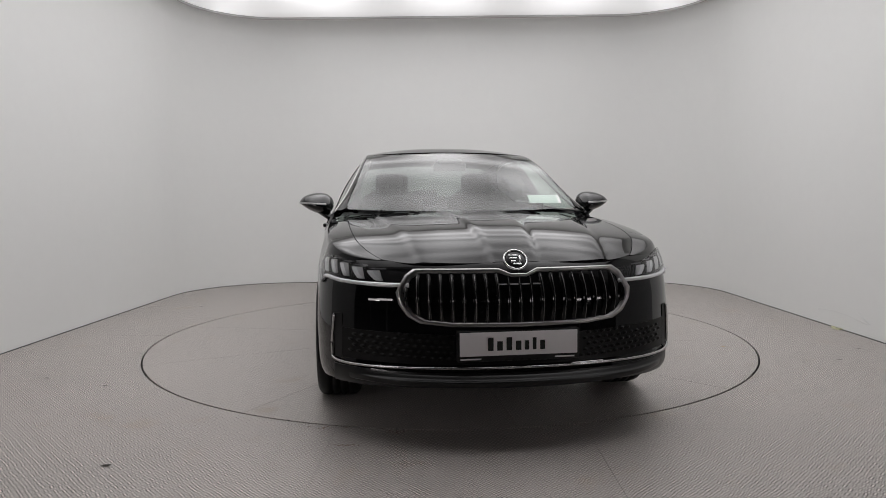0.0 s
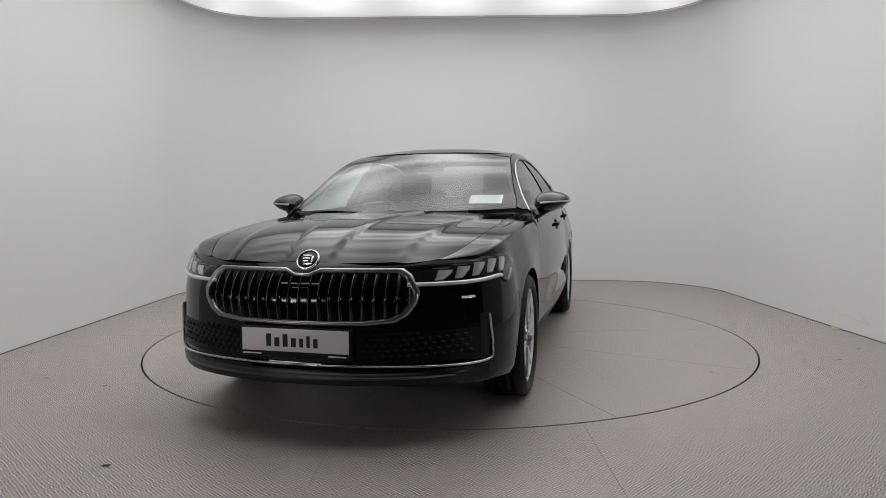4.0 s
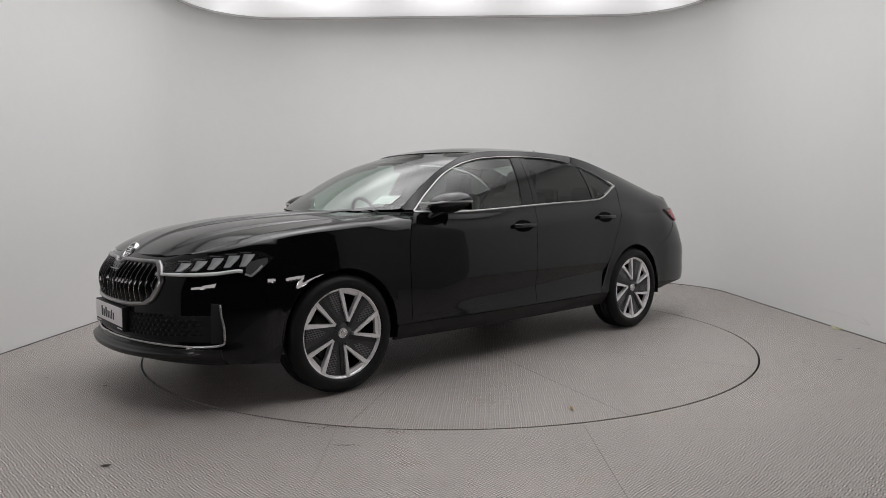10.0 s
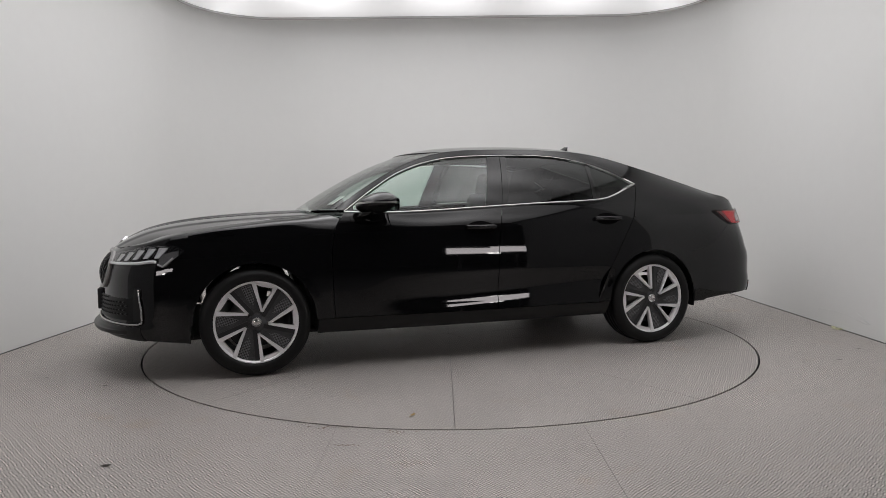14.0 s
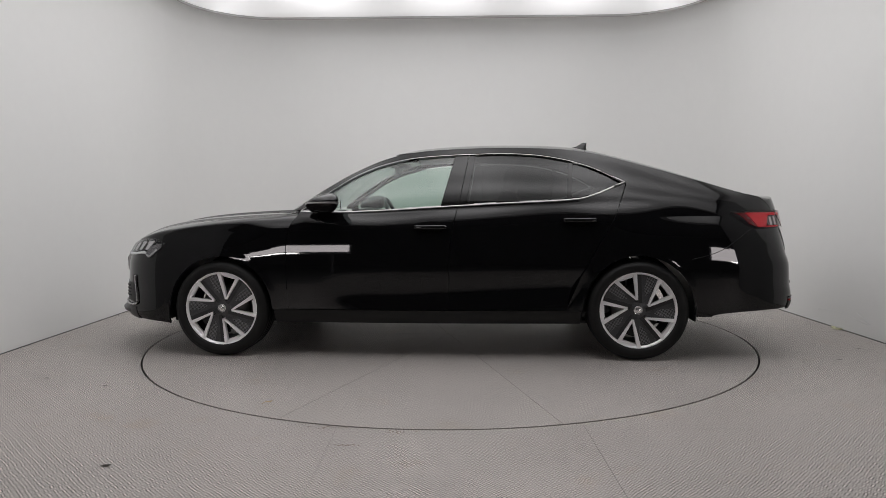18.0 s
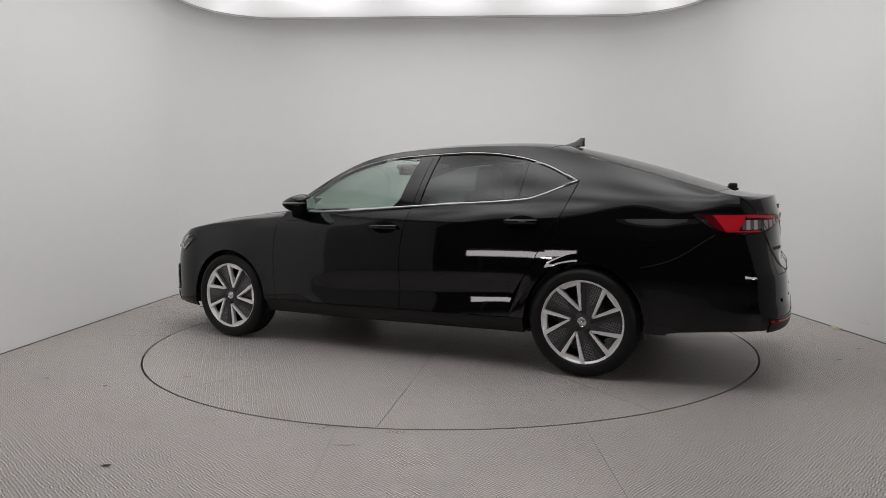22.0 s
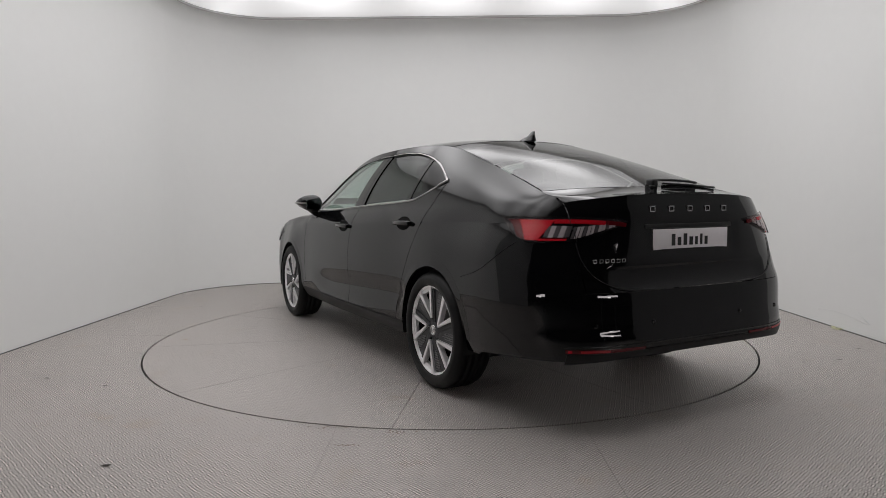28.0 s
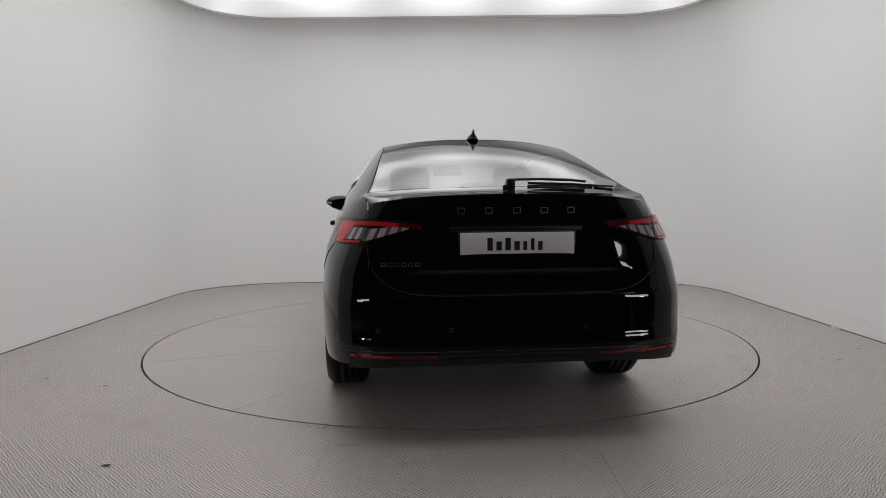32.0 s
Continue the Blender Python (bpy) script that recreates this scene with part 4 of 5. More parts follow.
def build_wheel():
    w = part("wheel", lathe([(0.235, -0.1), (0.222, -0.02), (0.226, 0.06), (0.240, 0.085), (0.247, 0.096), (0.2555, 0.0995), (0.2585, 0.096), (0.252, 0.085)], 72), ALLOY, None, "five-fork alloy wheel with dark inserts")
    t, r = 0.11, 0.334
    part("tyre", lathe([(0.235, -t + 0.01), (0.26, -t - 0.004), (0.285, -t - 0.008), (0.312, -t + 0.002), (0.328, -t + 0.018), (r, -0.07), (r, -0.047), (r - 0.007, -0.045), (r - 0.007, -0.035), (r, -0.033), (r, -0.006), (r - 0.007, -0.004), (r - 0.007, 0.006), (r, 0.008), (r, 0.034), (r - 0.007, 0.036), (r - 0.007, 0.046), (r, 0.048), (r, 0.07), (0.328, t - 0.018), (0.314, t - 0.003), (0.305, t + 0.002), (0.302, t + 0.005), (0.292, t + 0.007), (0.279, t + 0.006), (0.270, t + 0.004), (0.262, t + 0.0), (0.256, t - 0.006), (0.250, t - 0.02)], 72), RUBBER, w)
    rim = w
    part("rim_well", lathe([(0.215, -0.09), (0.218, 0.07)], 48), PLASTIC, rim)
    to3 = lambda y0: (lambda a, b, d: (a, y0 - d, b))

    def polar(r_, a):
        return (r_ * math.cos(radians(a)), r_ * math.sin(radians(a)))

    def arm(p, q, wp, wq, y0, thick, m, name, label=""):
        (x0, z0), (x1, z1) = p, q
        n = math.hypot(x1 - x0, z1 - z0)
        nx, nz = -(z1 - z0) / n, (x1 - x0) / n
        part(name, slab([(x0 + nx * wp, z0 + nz * wp), (x0 - nx * wp, z0 - nz * wp), (x1 - nx * wq, z1 - nz * wq), (x1 + nx * wq, z1 + nz * wq)], thick, to3(y0)), m, rim, label, smooth=False)
    for k in range(5):
        a = 72 * k
        # dark insert from one fork to the next
        out = [polar(0.045, a - 20), polar(0.078, a - 8)] + [polar(0.2455, a - 29 - d) for d in np.linspace(0, 42, 12)] + [polar(0.075, a - 66), polar(0.045, a - 60)]
        part("wheel_insert", slab(out, 0.012, to3(0.083)), INSERT, rim, "dark grey aero insert", smooth=False)
        arm(polar(0.05, a - 50), polar(0.236, a - 64), 0.012, 0.013, 0.0885, 0.008, mat_rib, "insert_rib")
        part("mesh_patch", slab([polar(0.105, a - 36), polar(0.15, a - 32.5)] + [polar(0.232, a - d) for d in np.linspace(34, 50, 5)] + [polar(0.14, a - 49)], 0.004, to3(0.0865)), MESHGREY, w, "moulded mesh patch", smooth=False)
        # fork: a straight and a slanting machined arm from one point near the hub
        arm(polar(0.072, a + 1), polar(0.250, a + 1.5), 0.0060, 0.0125, 0.097, 0.03, ALLOY, "spoke", "machined silver spoke")
        arm(polar(0.072, a - 1), polar(0.250, a - 31), 0.0060, 0.0135, 0.097, 0.03, ALLOY, "spoke", "machined silver spoke")
        fill = [polar(0.250, a - d) for d in np.linspace(0, 29, 7)] + [polar(0.232, a - 27), polar(0.222, a - 22), polar(0.220, a - 14), polar(0.222, a - 4), polar(0.232, a)]
        part("spoke_bridge", slab(fill, 0.02, to3(0.088)), ALLOY, rim, smooth=False)
    part("hub", lathe([(0.001, 0.088), (0.055, 0.086), (0.062, 0.078), (0.062, 0.05)], 32), INSERT, rim)
    part("hub_cap", lathe([(0.001, 0.094), (0.014, 0.093), (0.016, 0.091), (0.024, 0.091), (0.026, 0.094), (0.029, 0.092), (0.029, 0.08)], 32), BADGE, rim, "silver hub cap")
    part("brake_disc", lathe([(0.001, 0.03), (0.075, 0.03), (0.08, 0.02), (0.165, 0.02), (0.165, 0.0)], 48), STEEL, w)
    cal = [(0.09 * math.cos(a), 0.09 * math.sin(a)) for a in np.linspace(2.5, 3.7, 8)] + [(0.18 * math.cos(a), 0.18 * math.sin(a)) for a in np.linspace(3.7, 2.5, 8)]
    part("brake_caliper", slab(cal, 0.05, to3(0.06)), PLASTIC, w, smooth=False)
    return w


MESHGREY = mesh_grey()
mat_rib = mat("wheel_insert_rib", (0.02, 0.02, 0.021), 0.5)


def place_wheels(car):
    first = build_wheel()
    for k, (x, s, turn) in enumerate(((AXLE, 1, -118), (-AXLE, 1, -83), (AXLE, -1, 10), (-AXLE, -1, 40))):
        m = pose(x, s * 0.79, HUB, 0, turn, 0 if s > 0 else 180)
        if k == 0:
            w = first
            w.matrix_basis = m
        else:
            w = copy_thing(first, m)
        w.parent = car


def motions():
    cx, cy = 0.1036, -0.0447
    rows_car, rows_table, rows_leaf = [], [], []
    for k in range(33):
        a = -81.77 - 5.685 * k
        turn = pose(0, 0, 0, 0, 0, a)
        rows_car.append((float(k), turn @ pose(cx, cy, 0)))
        rows_table.append((float(k), turn))
        rows_leaf.append((float(k), turn @ pose(0.83, 1.884, 0.001, 0, 0, 40)))
    walk(CAR, rows_car)
    walk(TABLE, rows_table)
    walk(DRY_LEAF, rows_leaf)


build_studio()
TABLE, DRY_LEAF = build_turntable()
CAR = tagged(empty("saloon_car"), "glossy black five-door saloon car parked on a turntable", "car")
build_body(CAR)
place_wheels(CAR)


# ---------------------------------------------------------------- the car's fittings
def skin(fn, zlo, zhi, nu, nv, sg, p0, p1, lift, fold=0.006):
    """A piece laid on the front or rear end between two angles (degrees) and two heights that follow the angle."""
    def at(u, v):
        p = lerp(p0, p1, u)
        return fn(sg, radians(p), lerp(zlo(p), zhi(p), v))
    return sheet(at, nu, nv, fold=fold, lift=lift)


def build_front(car):
    # lamps
    for s in (1, -1):
        top = spl((60, 0.752), (52, 0.760), (42, 0.778), (30, 0.802), (20, 0.815), (12, 0.818), (7, 0.808), (2, 0.785))
        bot = spl((60, 0.690), (45, 0.692), (30, 0.699), (18, 0.711), (13.5, 0.684), (10, 0.706), (6, 0.742), (2, 0.776))
        lamp = part("headlight", skin(nose, bot, top, 44, 8, s, 60, 2, 0.002, 0.02), LAMPBLACK, car, "clear LED headlight with a dark housing")
        for k in range(5):
            p = 17 + 7.6 * k
            z0, z1 = lerp(bot(p), top(p), 0.30), lerp(bot(p), top(p), 0.86)
            curve = lambda v: 3.0 * (1 - v) ** 1.4 - 2.0

            def cell(u, v, p=p, z0=z0, z1=z1):
                return nose(s, radians(p + 3.2 * (2 * u - 1) * (0.45 + 0.55 * v) + curve(v)), lerp(z0, z1, v))
            part("lamp_module", sheet(cell, 6, 6, fold=0.004, lift=0.006), CLEARLAMP, lamp, "grey lamp reflector")
            part("module_edge", sheet(lambda u, v, p=p, z0=z0, z1=z1: nose(s, radians(p - 1.2 * (0.45 + 0.55 * v) + 1.3 * (2 * u - 1) + curve(v)), lerp(z0 + 0.002, z1 - 0.004, v)), 3, 6, fold=0.003, lift=0.009), REFLECT, lamp, "bright lamp reflector edge")
            part("module_shade", sheet(lambda u, v, p=p, z0=z0, z1=z1: nose(s, radians(p + 3.6 + 0.8 * (2 * u - 1) + curve(v)), lerp(z0 - 0.004, z1 + 0.002, v)), 3, 6, fold=0.003, lift=0.010), LAMPBLACK, lamp)
            part("upper_bar", sheet(lambda u, v, p=p, z1=z1: nose(s, radians(p + 3.0 * (2 * u - 1)), z1 + 0.004 + 0.005 * v), 6, 1, fold=0.002, lift=0.008), LAMPGREY, lamp)
        strip = [Vector(nose(s, radians(p), bot(p) + 0.011)) for p in np.linspace(59, 17, 24)]
        strip = [(q.x + 0.008, q.y * 1.005, q.z) for q in strip]
        part("daylight_strip", tube(strip, 0.0095, 8), REFLECT, lamp, "slim white daytime light strip")
        part("lamp_corner", skin(nose, lambda p: bot(p) + 0.004, lambda p: lerp(bot(p), top(p), 0.62), 10, 4, s, 16, 5, 0.006, 0.004), LAMPGREY, lamp, "smoky clear lamp corner")
        part("corner_strip", tube([(q[0] + 0.006, q[1] * 1.006, q[2]) for q in [nose(s, radians(p), bot(p) + 0.008 + 0.0012 * (14 - p)) for p in (16, 13, 10, 7.5)]], 0.006, 6), CLEARLAMP, lamp, "bright corner strip")
        ob = part("lens", skin(nose, bot, top, 44, 8, s, 60, 2, 0.012, 0.005), LENS, lamp, "clear lens")
        ob.visible_shadow = False
    # grille
    half = [(0.035, 0.742), (0.085, 0.764), (0.45, 0.764), (0.488, 0.738), (0.528, 0.668), (0.518, 0.622), (0.482, 0.570), (0.43, 0.540), (0.30, 0.527)]
    outline = [(-y, z) for y, z in half] + [(0.0, 0.524)] + half[::-1]

    def dense(pts, step=0.03):
        out = []
        for (a, b), (c, d) in zip(pts, pts[1:] + pts[:1]):
            n = max(int(math.hypot(c - a, d - b) / step), 2)
            out += [(lerp(a, c, i / n), lerp(b, d, i / n)) for i in range(n)]
        return out
    ring = dense(outline)
    grille = part("grille", sheet(lambda u, v: grille_pt(u, v), 48, 10, fold=0.0, lift=0.004), GLOSS, car, "black radiator grille with upright slats in a chrome frame")
    cx, cz = 0.0, 0.655
    v, f = [], []
    for y, z in ring:
        for k, lift in ((1.0, 0.0), (1.0, 0.012), (0.99, 0.018), (0.958, 0.018), (0.943, 0.010), (0.943, 0.0)):
            yy, zz = y * (k if abs(y) > 0.3 else 1 - (1 - k) * 0.4), cz + (z - cz) * (1 - (1 - k) * 2.6)
            v.append(nose_at(yy, zz, lift))
    n = len(ring)
    f = [(i * 6 + j, i * 6 + j + 1, ((i + 1) % n) * 6 + j + 1, ((i + 1) % n) * 6 + j) for i in range(n) for j in range(5)]
    part("grille_frame", (v, f), GRILLEMETAL, grille, "satin chrome frame")
    for k in range(-10, 11):
        y = k * 0.0485
        deep = 0.4 if abs(y) < 0.09 else 1.0
        zt, zb = 0.750 - max(abs(y) - 0.44, 0) * 1.2, 0.541 + max(abs(y) - 0.40, 0) * 0.7
        rows = []
        for z in np.linspace(zb, zt, 9):
            c = deep * 0.019 * math.sin(math.pi * (z - zb) / (zt - zb)) + 0.004
            rows.append((nose_at(y - 0.011, z, 0.004), nose_at(y - 0.003, z, c + 0.004), nose_at(y + 0.003, z, c + 0.004), nose_at(y + 0.011, z, 0.004)))
        v = [p for r in rows for p in r]
        f = [(i * 4 + j, i * 4 + j + 1, i * 4 + j + 5, i * 4 + j + 4) for i in range(len(rows) - 1) for j in range(3)]
        part("slat", (v, f), GLOSS, grille)
        part("slat_edge", tube([nose_at(y, z, deep * 0.019 * math.sin(math.pi * (z - zb) / (zt - zb)) + 0.008) for z in np.linspace(zb + 0.004, zt - 0.004, 9)], 0.0009, 5), GRILLEMETAL, grille, "thin chrome slat edge")
    part("sensor_cover", sheet(lambda u, v: nose_at(lerp(-0.085, 0.085, u), lerp(0.685, 0.735, v), 0.010), 6, 6, fold=0.01), GLOSS, grille, "flat black sensor cover")
    for k in (-1.5, -0.5, 0.5, 1.5):
        part("sensor_mark", sheet(lambda u, v: nose_at(k * 0.05 + 0.035 * (u - 0.5), 0.7 + 0.005 * (v - 0.5), 0.0145), 2, 1, fold=0.002), CLEARLAMP, grille)
    # lower intake with its mesh, bright blade and lip
    intake = part("lower_intake", sheet(lambda u, v: nose_at(lerp(-0.765, 0.765, u), lerp(0.362 + 0.005 * abs(2 * u - 1) ** 3, 0.485 + 0.015 * abs(2 * u - 1), v), 0.002), 40, 6, fold=0.004), INTAKE, car, "black mesh intake")
    for row in range(5):
        for k in range(-21, 22):
            y, z = (k + (0.5 if row % 2 else 0)) * 0.0345, 0.385 + 0.024 * row + 0.02 * abs(k / 21) ** 2
            if abs(y) < 0.29 and z > 0.40:
                continue
            if abs(y) > 0.735 or z > 0.492:
                continue
            a = [nose_at(y + 0.014 * math.cos(t), z + 0.009 * math.sin(t), 0.005) for t in np.linspace(0, 2 * math.pi, 7)[:-1]]
            b = nose_at(y, z, 0.012)
            part("mesh_stud", (a + [b], [(i, (i + 1) % 6, 6) for i in range(6)]), INTAKE, intake, smooth=False)
    for s in (1, -1):
        blade = [(0.795, 0.555), (0.80, 0.50), (0.808, 0.42), (0.808, 0.365), (0.79, 0.348), (0.72, 0.342), (0.60, 0.343), (0.45, 0.346), (0.25, 0.348), (0.0, 0.348)]
        part("bumper_blade", tube([nose_at(s * y, z, 0.008) for y, z in smooth2(blade, 44)], 0.0065, 6), CHROME, car, "bright bumper blade")
        part("air_curtain", sheet(lambda u, v: nose_at(s * lerp(0.765, 0.80, u), lerp(0.36, 0.56, v), 0.0035), 4, 8, fold=0.004), PLASTIC, car)
    part("front_lip", sheet(lambda u, v: nose_at(lerp(-0.80, 0.80, u), lerp(0.272 - 0.025 * abs(2 * u - 1) ** 2, 0.330, v), 0.004), 50, 8, fold=0.02), SATIN, car, "satin black lower lip")
    edge = spl((0.0, 0.0), (0.3, 0.014), (0.55, 0.030), (0.75, 0.030), (1.0, 0.0))
    rise = spl((0.0, 0.322), (0.3, 0.308), (0.55, 0.302), (0.75, 0.288), (1.0, 0.276))
    part("front_splitter", sheet(lambda u, v: nose_at(lerp(-0.74, 0.74, u), rise(v), 0.003 + edge(v) * (1 - abs(2 * u - 1) ** 5)), 60, 16, fold=0.01), SATIN, car, "satin black splitter")
    # badge on the bonnet's nose
    m = Matrix.Translation((2.268, 0, 0.80)) @ Euler((0, radians(50), 0)).to_matrix().to_4x4() @ Matrix.Scale(1.17, 4)
    badge = part("bonnet_badge", moved(lathe([(0.001, 0.006), (0.036, 0.006), (0.040, 0.004), (0.041, -0.01)], 32, "z"), m), LAMPBLACK, car, "round silver badge")
    part("badge_ring", moved(lathe([(0.040, 0.003), (0.041, 0.009), (0.046, 0.009), (0.048, 0.003), (0.048, -0.01)], 32, "z"), m), BADGE, badge)
    part("badge_mark", moved(join(*[box(-0.022 + 0.013 * k, -0.013 + 0.013 * k, -0.026 + 0.004 * k, 0.012 - 0.005 * k, 0.005, 0.009, 0.002) for k in range(3)], box(0.016, 0.027, -0.012, 0.022, 0.005, 0.009, 0.003), box(-0.018, 0.012, 0.014, 0.022, 0.005, 0.009, 0.002)), m), BADGE, badge)
    number_plate(car, 1, 2.385, -0.013, 0.455)


def smooth2(pts, n):
    xs = np.linspace(0, 1, len(pts))
    a, b = spl(*[(x, p[0]) for x, p in zip(xs, pts)]), spl(*[(x, p[1]) for x, p in zip(xs, pts)])
    return [(a(t), b(t)) for t in np.linspace(0, 1, n)]


def grille_pt(u, v):
    y = lerp(-0.52, 0.52, u)
    top = float(np.interp(abs(y), [0.035, 0.085, 0.45, 0.488, 0.528], [0.742, 0.764, 0.764, 0.738, 0.668]))
    low = float(np.interp(abs(y), [0, 0.30, 0.43, 0.482, 0.518, 0.528], [0.524, 0.527, 0.540, 0.570, 0.622, 0.668]))
    return nose_at(y, lerp(low, top, v))


def number_plate(car, way, x, yc, zc):
    """A dealer's show plate: white board in a black holder, print as plain bars."""
    def lay(y0, y1, z0, z1, d0, d1, bev=0.002):
        return box(min(x + way * d0, x + way * d1), max(x + way * d0, x + way * d1), yc + way * y0, yc + way * y1, zc + z0, zc + z1, bev) if way > 0 else box(x - d1, x - d0, yc - y1, yc - y0, zc + z0, zc + z1, bev)
    holder = part("plate_holder", lay(-0.268, 0.268, -0.075, 0.058, -0.03, 0.008, 0.004), PLASTIC, car, "black plate holder")
    part("plate_board", lay(-0.258, 0.258, -0.05, 0.052, 0.008, 0.011, 0.0015), PLATE, holder, "white show plate with black print")
    # letter-sized bars: width, height, drop below the line
    y = -0.137
    for w, h in ((0.030, 0.056), (0.030, 0.040), (0.030, 0.056), (0.030, 0.040), (0.022, 0.040), (0.020, 0.052), (0.026, 0.040)):
        part("print_bar", lay(y, y + w * 0.8, -0.028, -0.028 + h, 0.0105, 0.0122, 0), INK, holder, smooth=False)
        y += w * 0.8 + 0.0165
    part("print_bar", lay(-0.255, -0.165, -0.066, -0.060, 0.008, 0.0092, 0), PLATE, holder, smooth=False)
    part("print_bar", lay(0.16, 0.245, -0.066, -0.060, 0.008, 0.0092, 0), PLATE, holder, smooth=False)


def build_rear(car):
    for s in (1, -1):
        a0, a1 = math.degrees(tail_phi_x(-2.03)), math.degrees(tail_phi(0.41, 0.95))
        ab = math.degrees(tail_phi(0.655, 0.94))
        top = spl((a0, 0.984), (ab, 0.986), (lerp(ab, a1, 0.5), 0.980), (a1, 0.966))
        low = spl((a0, 0.974), (lerp(a0, ab, 0.40), 0.886), (lerp(a0, ab, 0.55), 0.873), (ab, 0.876), (lerp(ab, a1, 0.5), 0.912), (a1, 0.956))
        lamp = part("tail_light", skin(tail, low, top, 48, 8, s, a0, a1, 0.004, 0.02), LAMPBLACK, car, "wraparound tail light, red and clear, lit red strip")

        def slant(f0, g0, f1, g1, lo=0.006, hi=0.972):
            def at(u, v):
                p = lerp(a0, ab, lerp(lerp(f0, g0, v), lerp(f1, g1, v), u))
                return tail(s, radians(p), lerp(low(p) + lo, hi, v))
            return at
        part("smoked_block", sheet(slant(0.36, 0.06, 0.50, 0.30), 10, 6, fold=0.006, lift=0.008), DARKRED, lamp, "smoked dark red side")
        part("red_block", sheet(slant(0.51, 0.31, 0.68, 0.80), 10, 6, fold=0.006, lift=0.010), RED, lamp, "bright red side block")
        part("red_strip", skin(tail, lambda p: top(p) - 0.030, lambda p: top(p) - 0.012, 26, 3, s, lerp(a0, ab, 0.80), lerp(ab, a1, 0.55), 0.010, 0.006), RED, lamp, "red light strip")
        part("smoked_strip", skin(tail, lambda p: top(p) - 0.028, lambda p: top(p) - 0.010, 16, 3, s, lerp(ab, a1, 0.56), a1 - 0.6, 0.010, 0.006), DARKRED, lamp, "smoked red strip")
        part("lower_strip", skin(tail, lambda p: low(p) + 0.004, lambda p: low(p) + 0.012, 8, 2, s, lerp(a0, ab, 0.68), ab - 0.5, 0.010, 0.005), RED, lamp, "thin red lower strip")
        for k in range(5):
            p = lerp(lerp(a0, ab, 0.76), ab - 0.9, k / 4)
            part("clear_block", skin(tail, lambda q: low(q) + 0.018, lambda q: 0.944, 2, 4, s, p - 0.85, p + 0.85, 0.009, 0.006), REARCLEAR if k % 2 else LAMPGREY, lamp, "frosted clear segment")
        for k in range(12):
            p = lerp(ab + 0.8, lerp(ab, a1, 0.72), k / 11)
            part("clear_segment", skin(tail, lambda q: low(q) + 0.010, lambda q: lerp(low(q), top(q), 0.58), 2, 3, s, p - 0.42, p + 0.42, 0.009, 0.005), REARCLEAR if k % 3 else LAMPGREY, lamp)
        part("lamp_split", tube([tail_at(s * 0.657, z, 0.017) for z in np.linspace(0.874, 0.99, 8)], 0.0022, 5), BORDER, lamp, "dark gap between lamp halves")
        ob = part("lamp_cover", skin(tail, low, top, 30, 6, s, a0, a1, 0.016, 0.012), glass("red_tinted_cover", (0.88, 0.80, 0.80), 0.025, 6.0), lamp, "clear glossy cover")
        ob.visible_shadow = False
        # low reflector, its glow streak and glint painted on in brighter reds
        part("bumper_reflector", sheet(lambda u, v: tail_at(s * lerp(0.745, 0.36, u), lerp(0.384, 0.400, v) - 0.006 * u, 0.004), 20, 2, fold=0.005), DARKRED, car, "dark red low reflector")
        part("reflector_glow", sheet(lambda u, v: tail_at(s * lerp(0.69, 0.56, u), lerp(0.387, 0.396, v) - 0.002 * u, 0.005), 6, 2, fold=0.003), mat("reflector_glow_red", (0.4, 0.008, 0.014), 0.3), car, "glow streak painted on the red reflector")
        part("reflector_glint", sheet(lambda u, v: tail_at(s * lerp(0.722, 0.737, u), lerp(0.386, 0.397, v), 0.006), 2, 2, fold=0.003), RED, car, "bright red glint painted on the reflector")
    part("rear_diffuser", sheet(lambda u, v: tail_at(lerp(-0.74, 0.74, u), lerp(0.352 - 0.02 * abs(2 * u - 1) ** 4, 0.382, v), 0.006), 50, 8, fold=0.01), PLASTIC, car, "black lower bumper")
    part("bumper_crease", tube([tail_at(y, 0.408 + 0.002 * abs(y), 0.003) for y in np.linspace(-0.75, 0.75, 40)], 0.004, 5), PAINT, car)
    part("gate_handle", box(-2.458, -2.44, -0.30, 0.30, 0.928, 0.95, 0.004), PLASTIC, car, "recessed opening handle")
    # lettering on the tailgate as plain open silver shapes
    def open_shape(y, z, w, h, t, name):
        x = tail_at0(y, z)[0] - 0.001
        geo = join(box(-0.003, 0.003, -w, w, h - t, h), box(-0.003, 0.003, -w, w, -h, t - h), box(-0.003, 0.003, -w, t - w, -h, h), box(-0.003, 0.003, w - t, w, -h, h))
        part(name, moved(geo, Matrix.Translation((x, y, z))), BADGE, car, "plain silver badge shape", smooth=False)
    for y in (0.246, 0.122, -0.004, -0.128, -0.25):
        open_shape(y, 1.021, 0.017, 0.014, 0.0042, "gate_badge")
    for k in range(6):
        open_shape(0.592 - 0.030 * k, 0.788, 0.0105, 0.0085, 0.0030, "model_badge")
    number_plate(car, -1, -2.453, -0.005, 0.872)
    part("washer_nozzle", box(-2.215, -2.195, -0.012, 0.012, 1.128, 1.140, 0.004), PLASTIC, car, "small black washer nozzle")
    # wiper and aerial
    wiper = part("rear_wiper", tube([(-2.185, -0.03, 1.155), (-2.17, -0.06, 1.168), (-2.15, -0.20, 1.17), (-2.135, -0.34, 1.165), (-2.125, -0.42, 1.158)], 0.010, 8, 0.7), PLASTIC, car, "black rear wiper")
    part("wiper_cap", box(-2.205, -2.15, -0.05, -0.01, 1.125, 1.172, 0.010), PLASTIC, wiper)
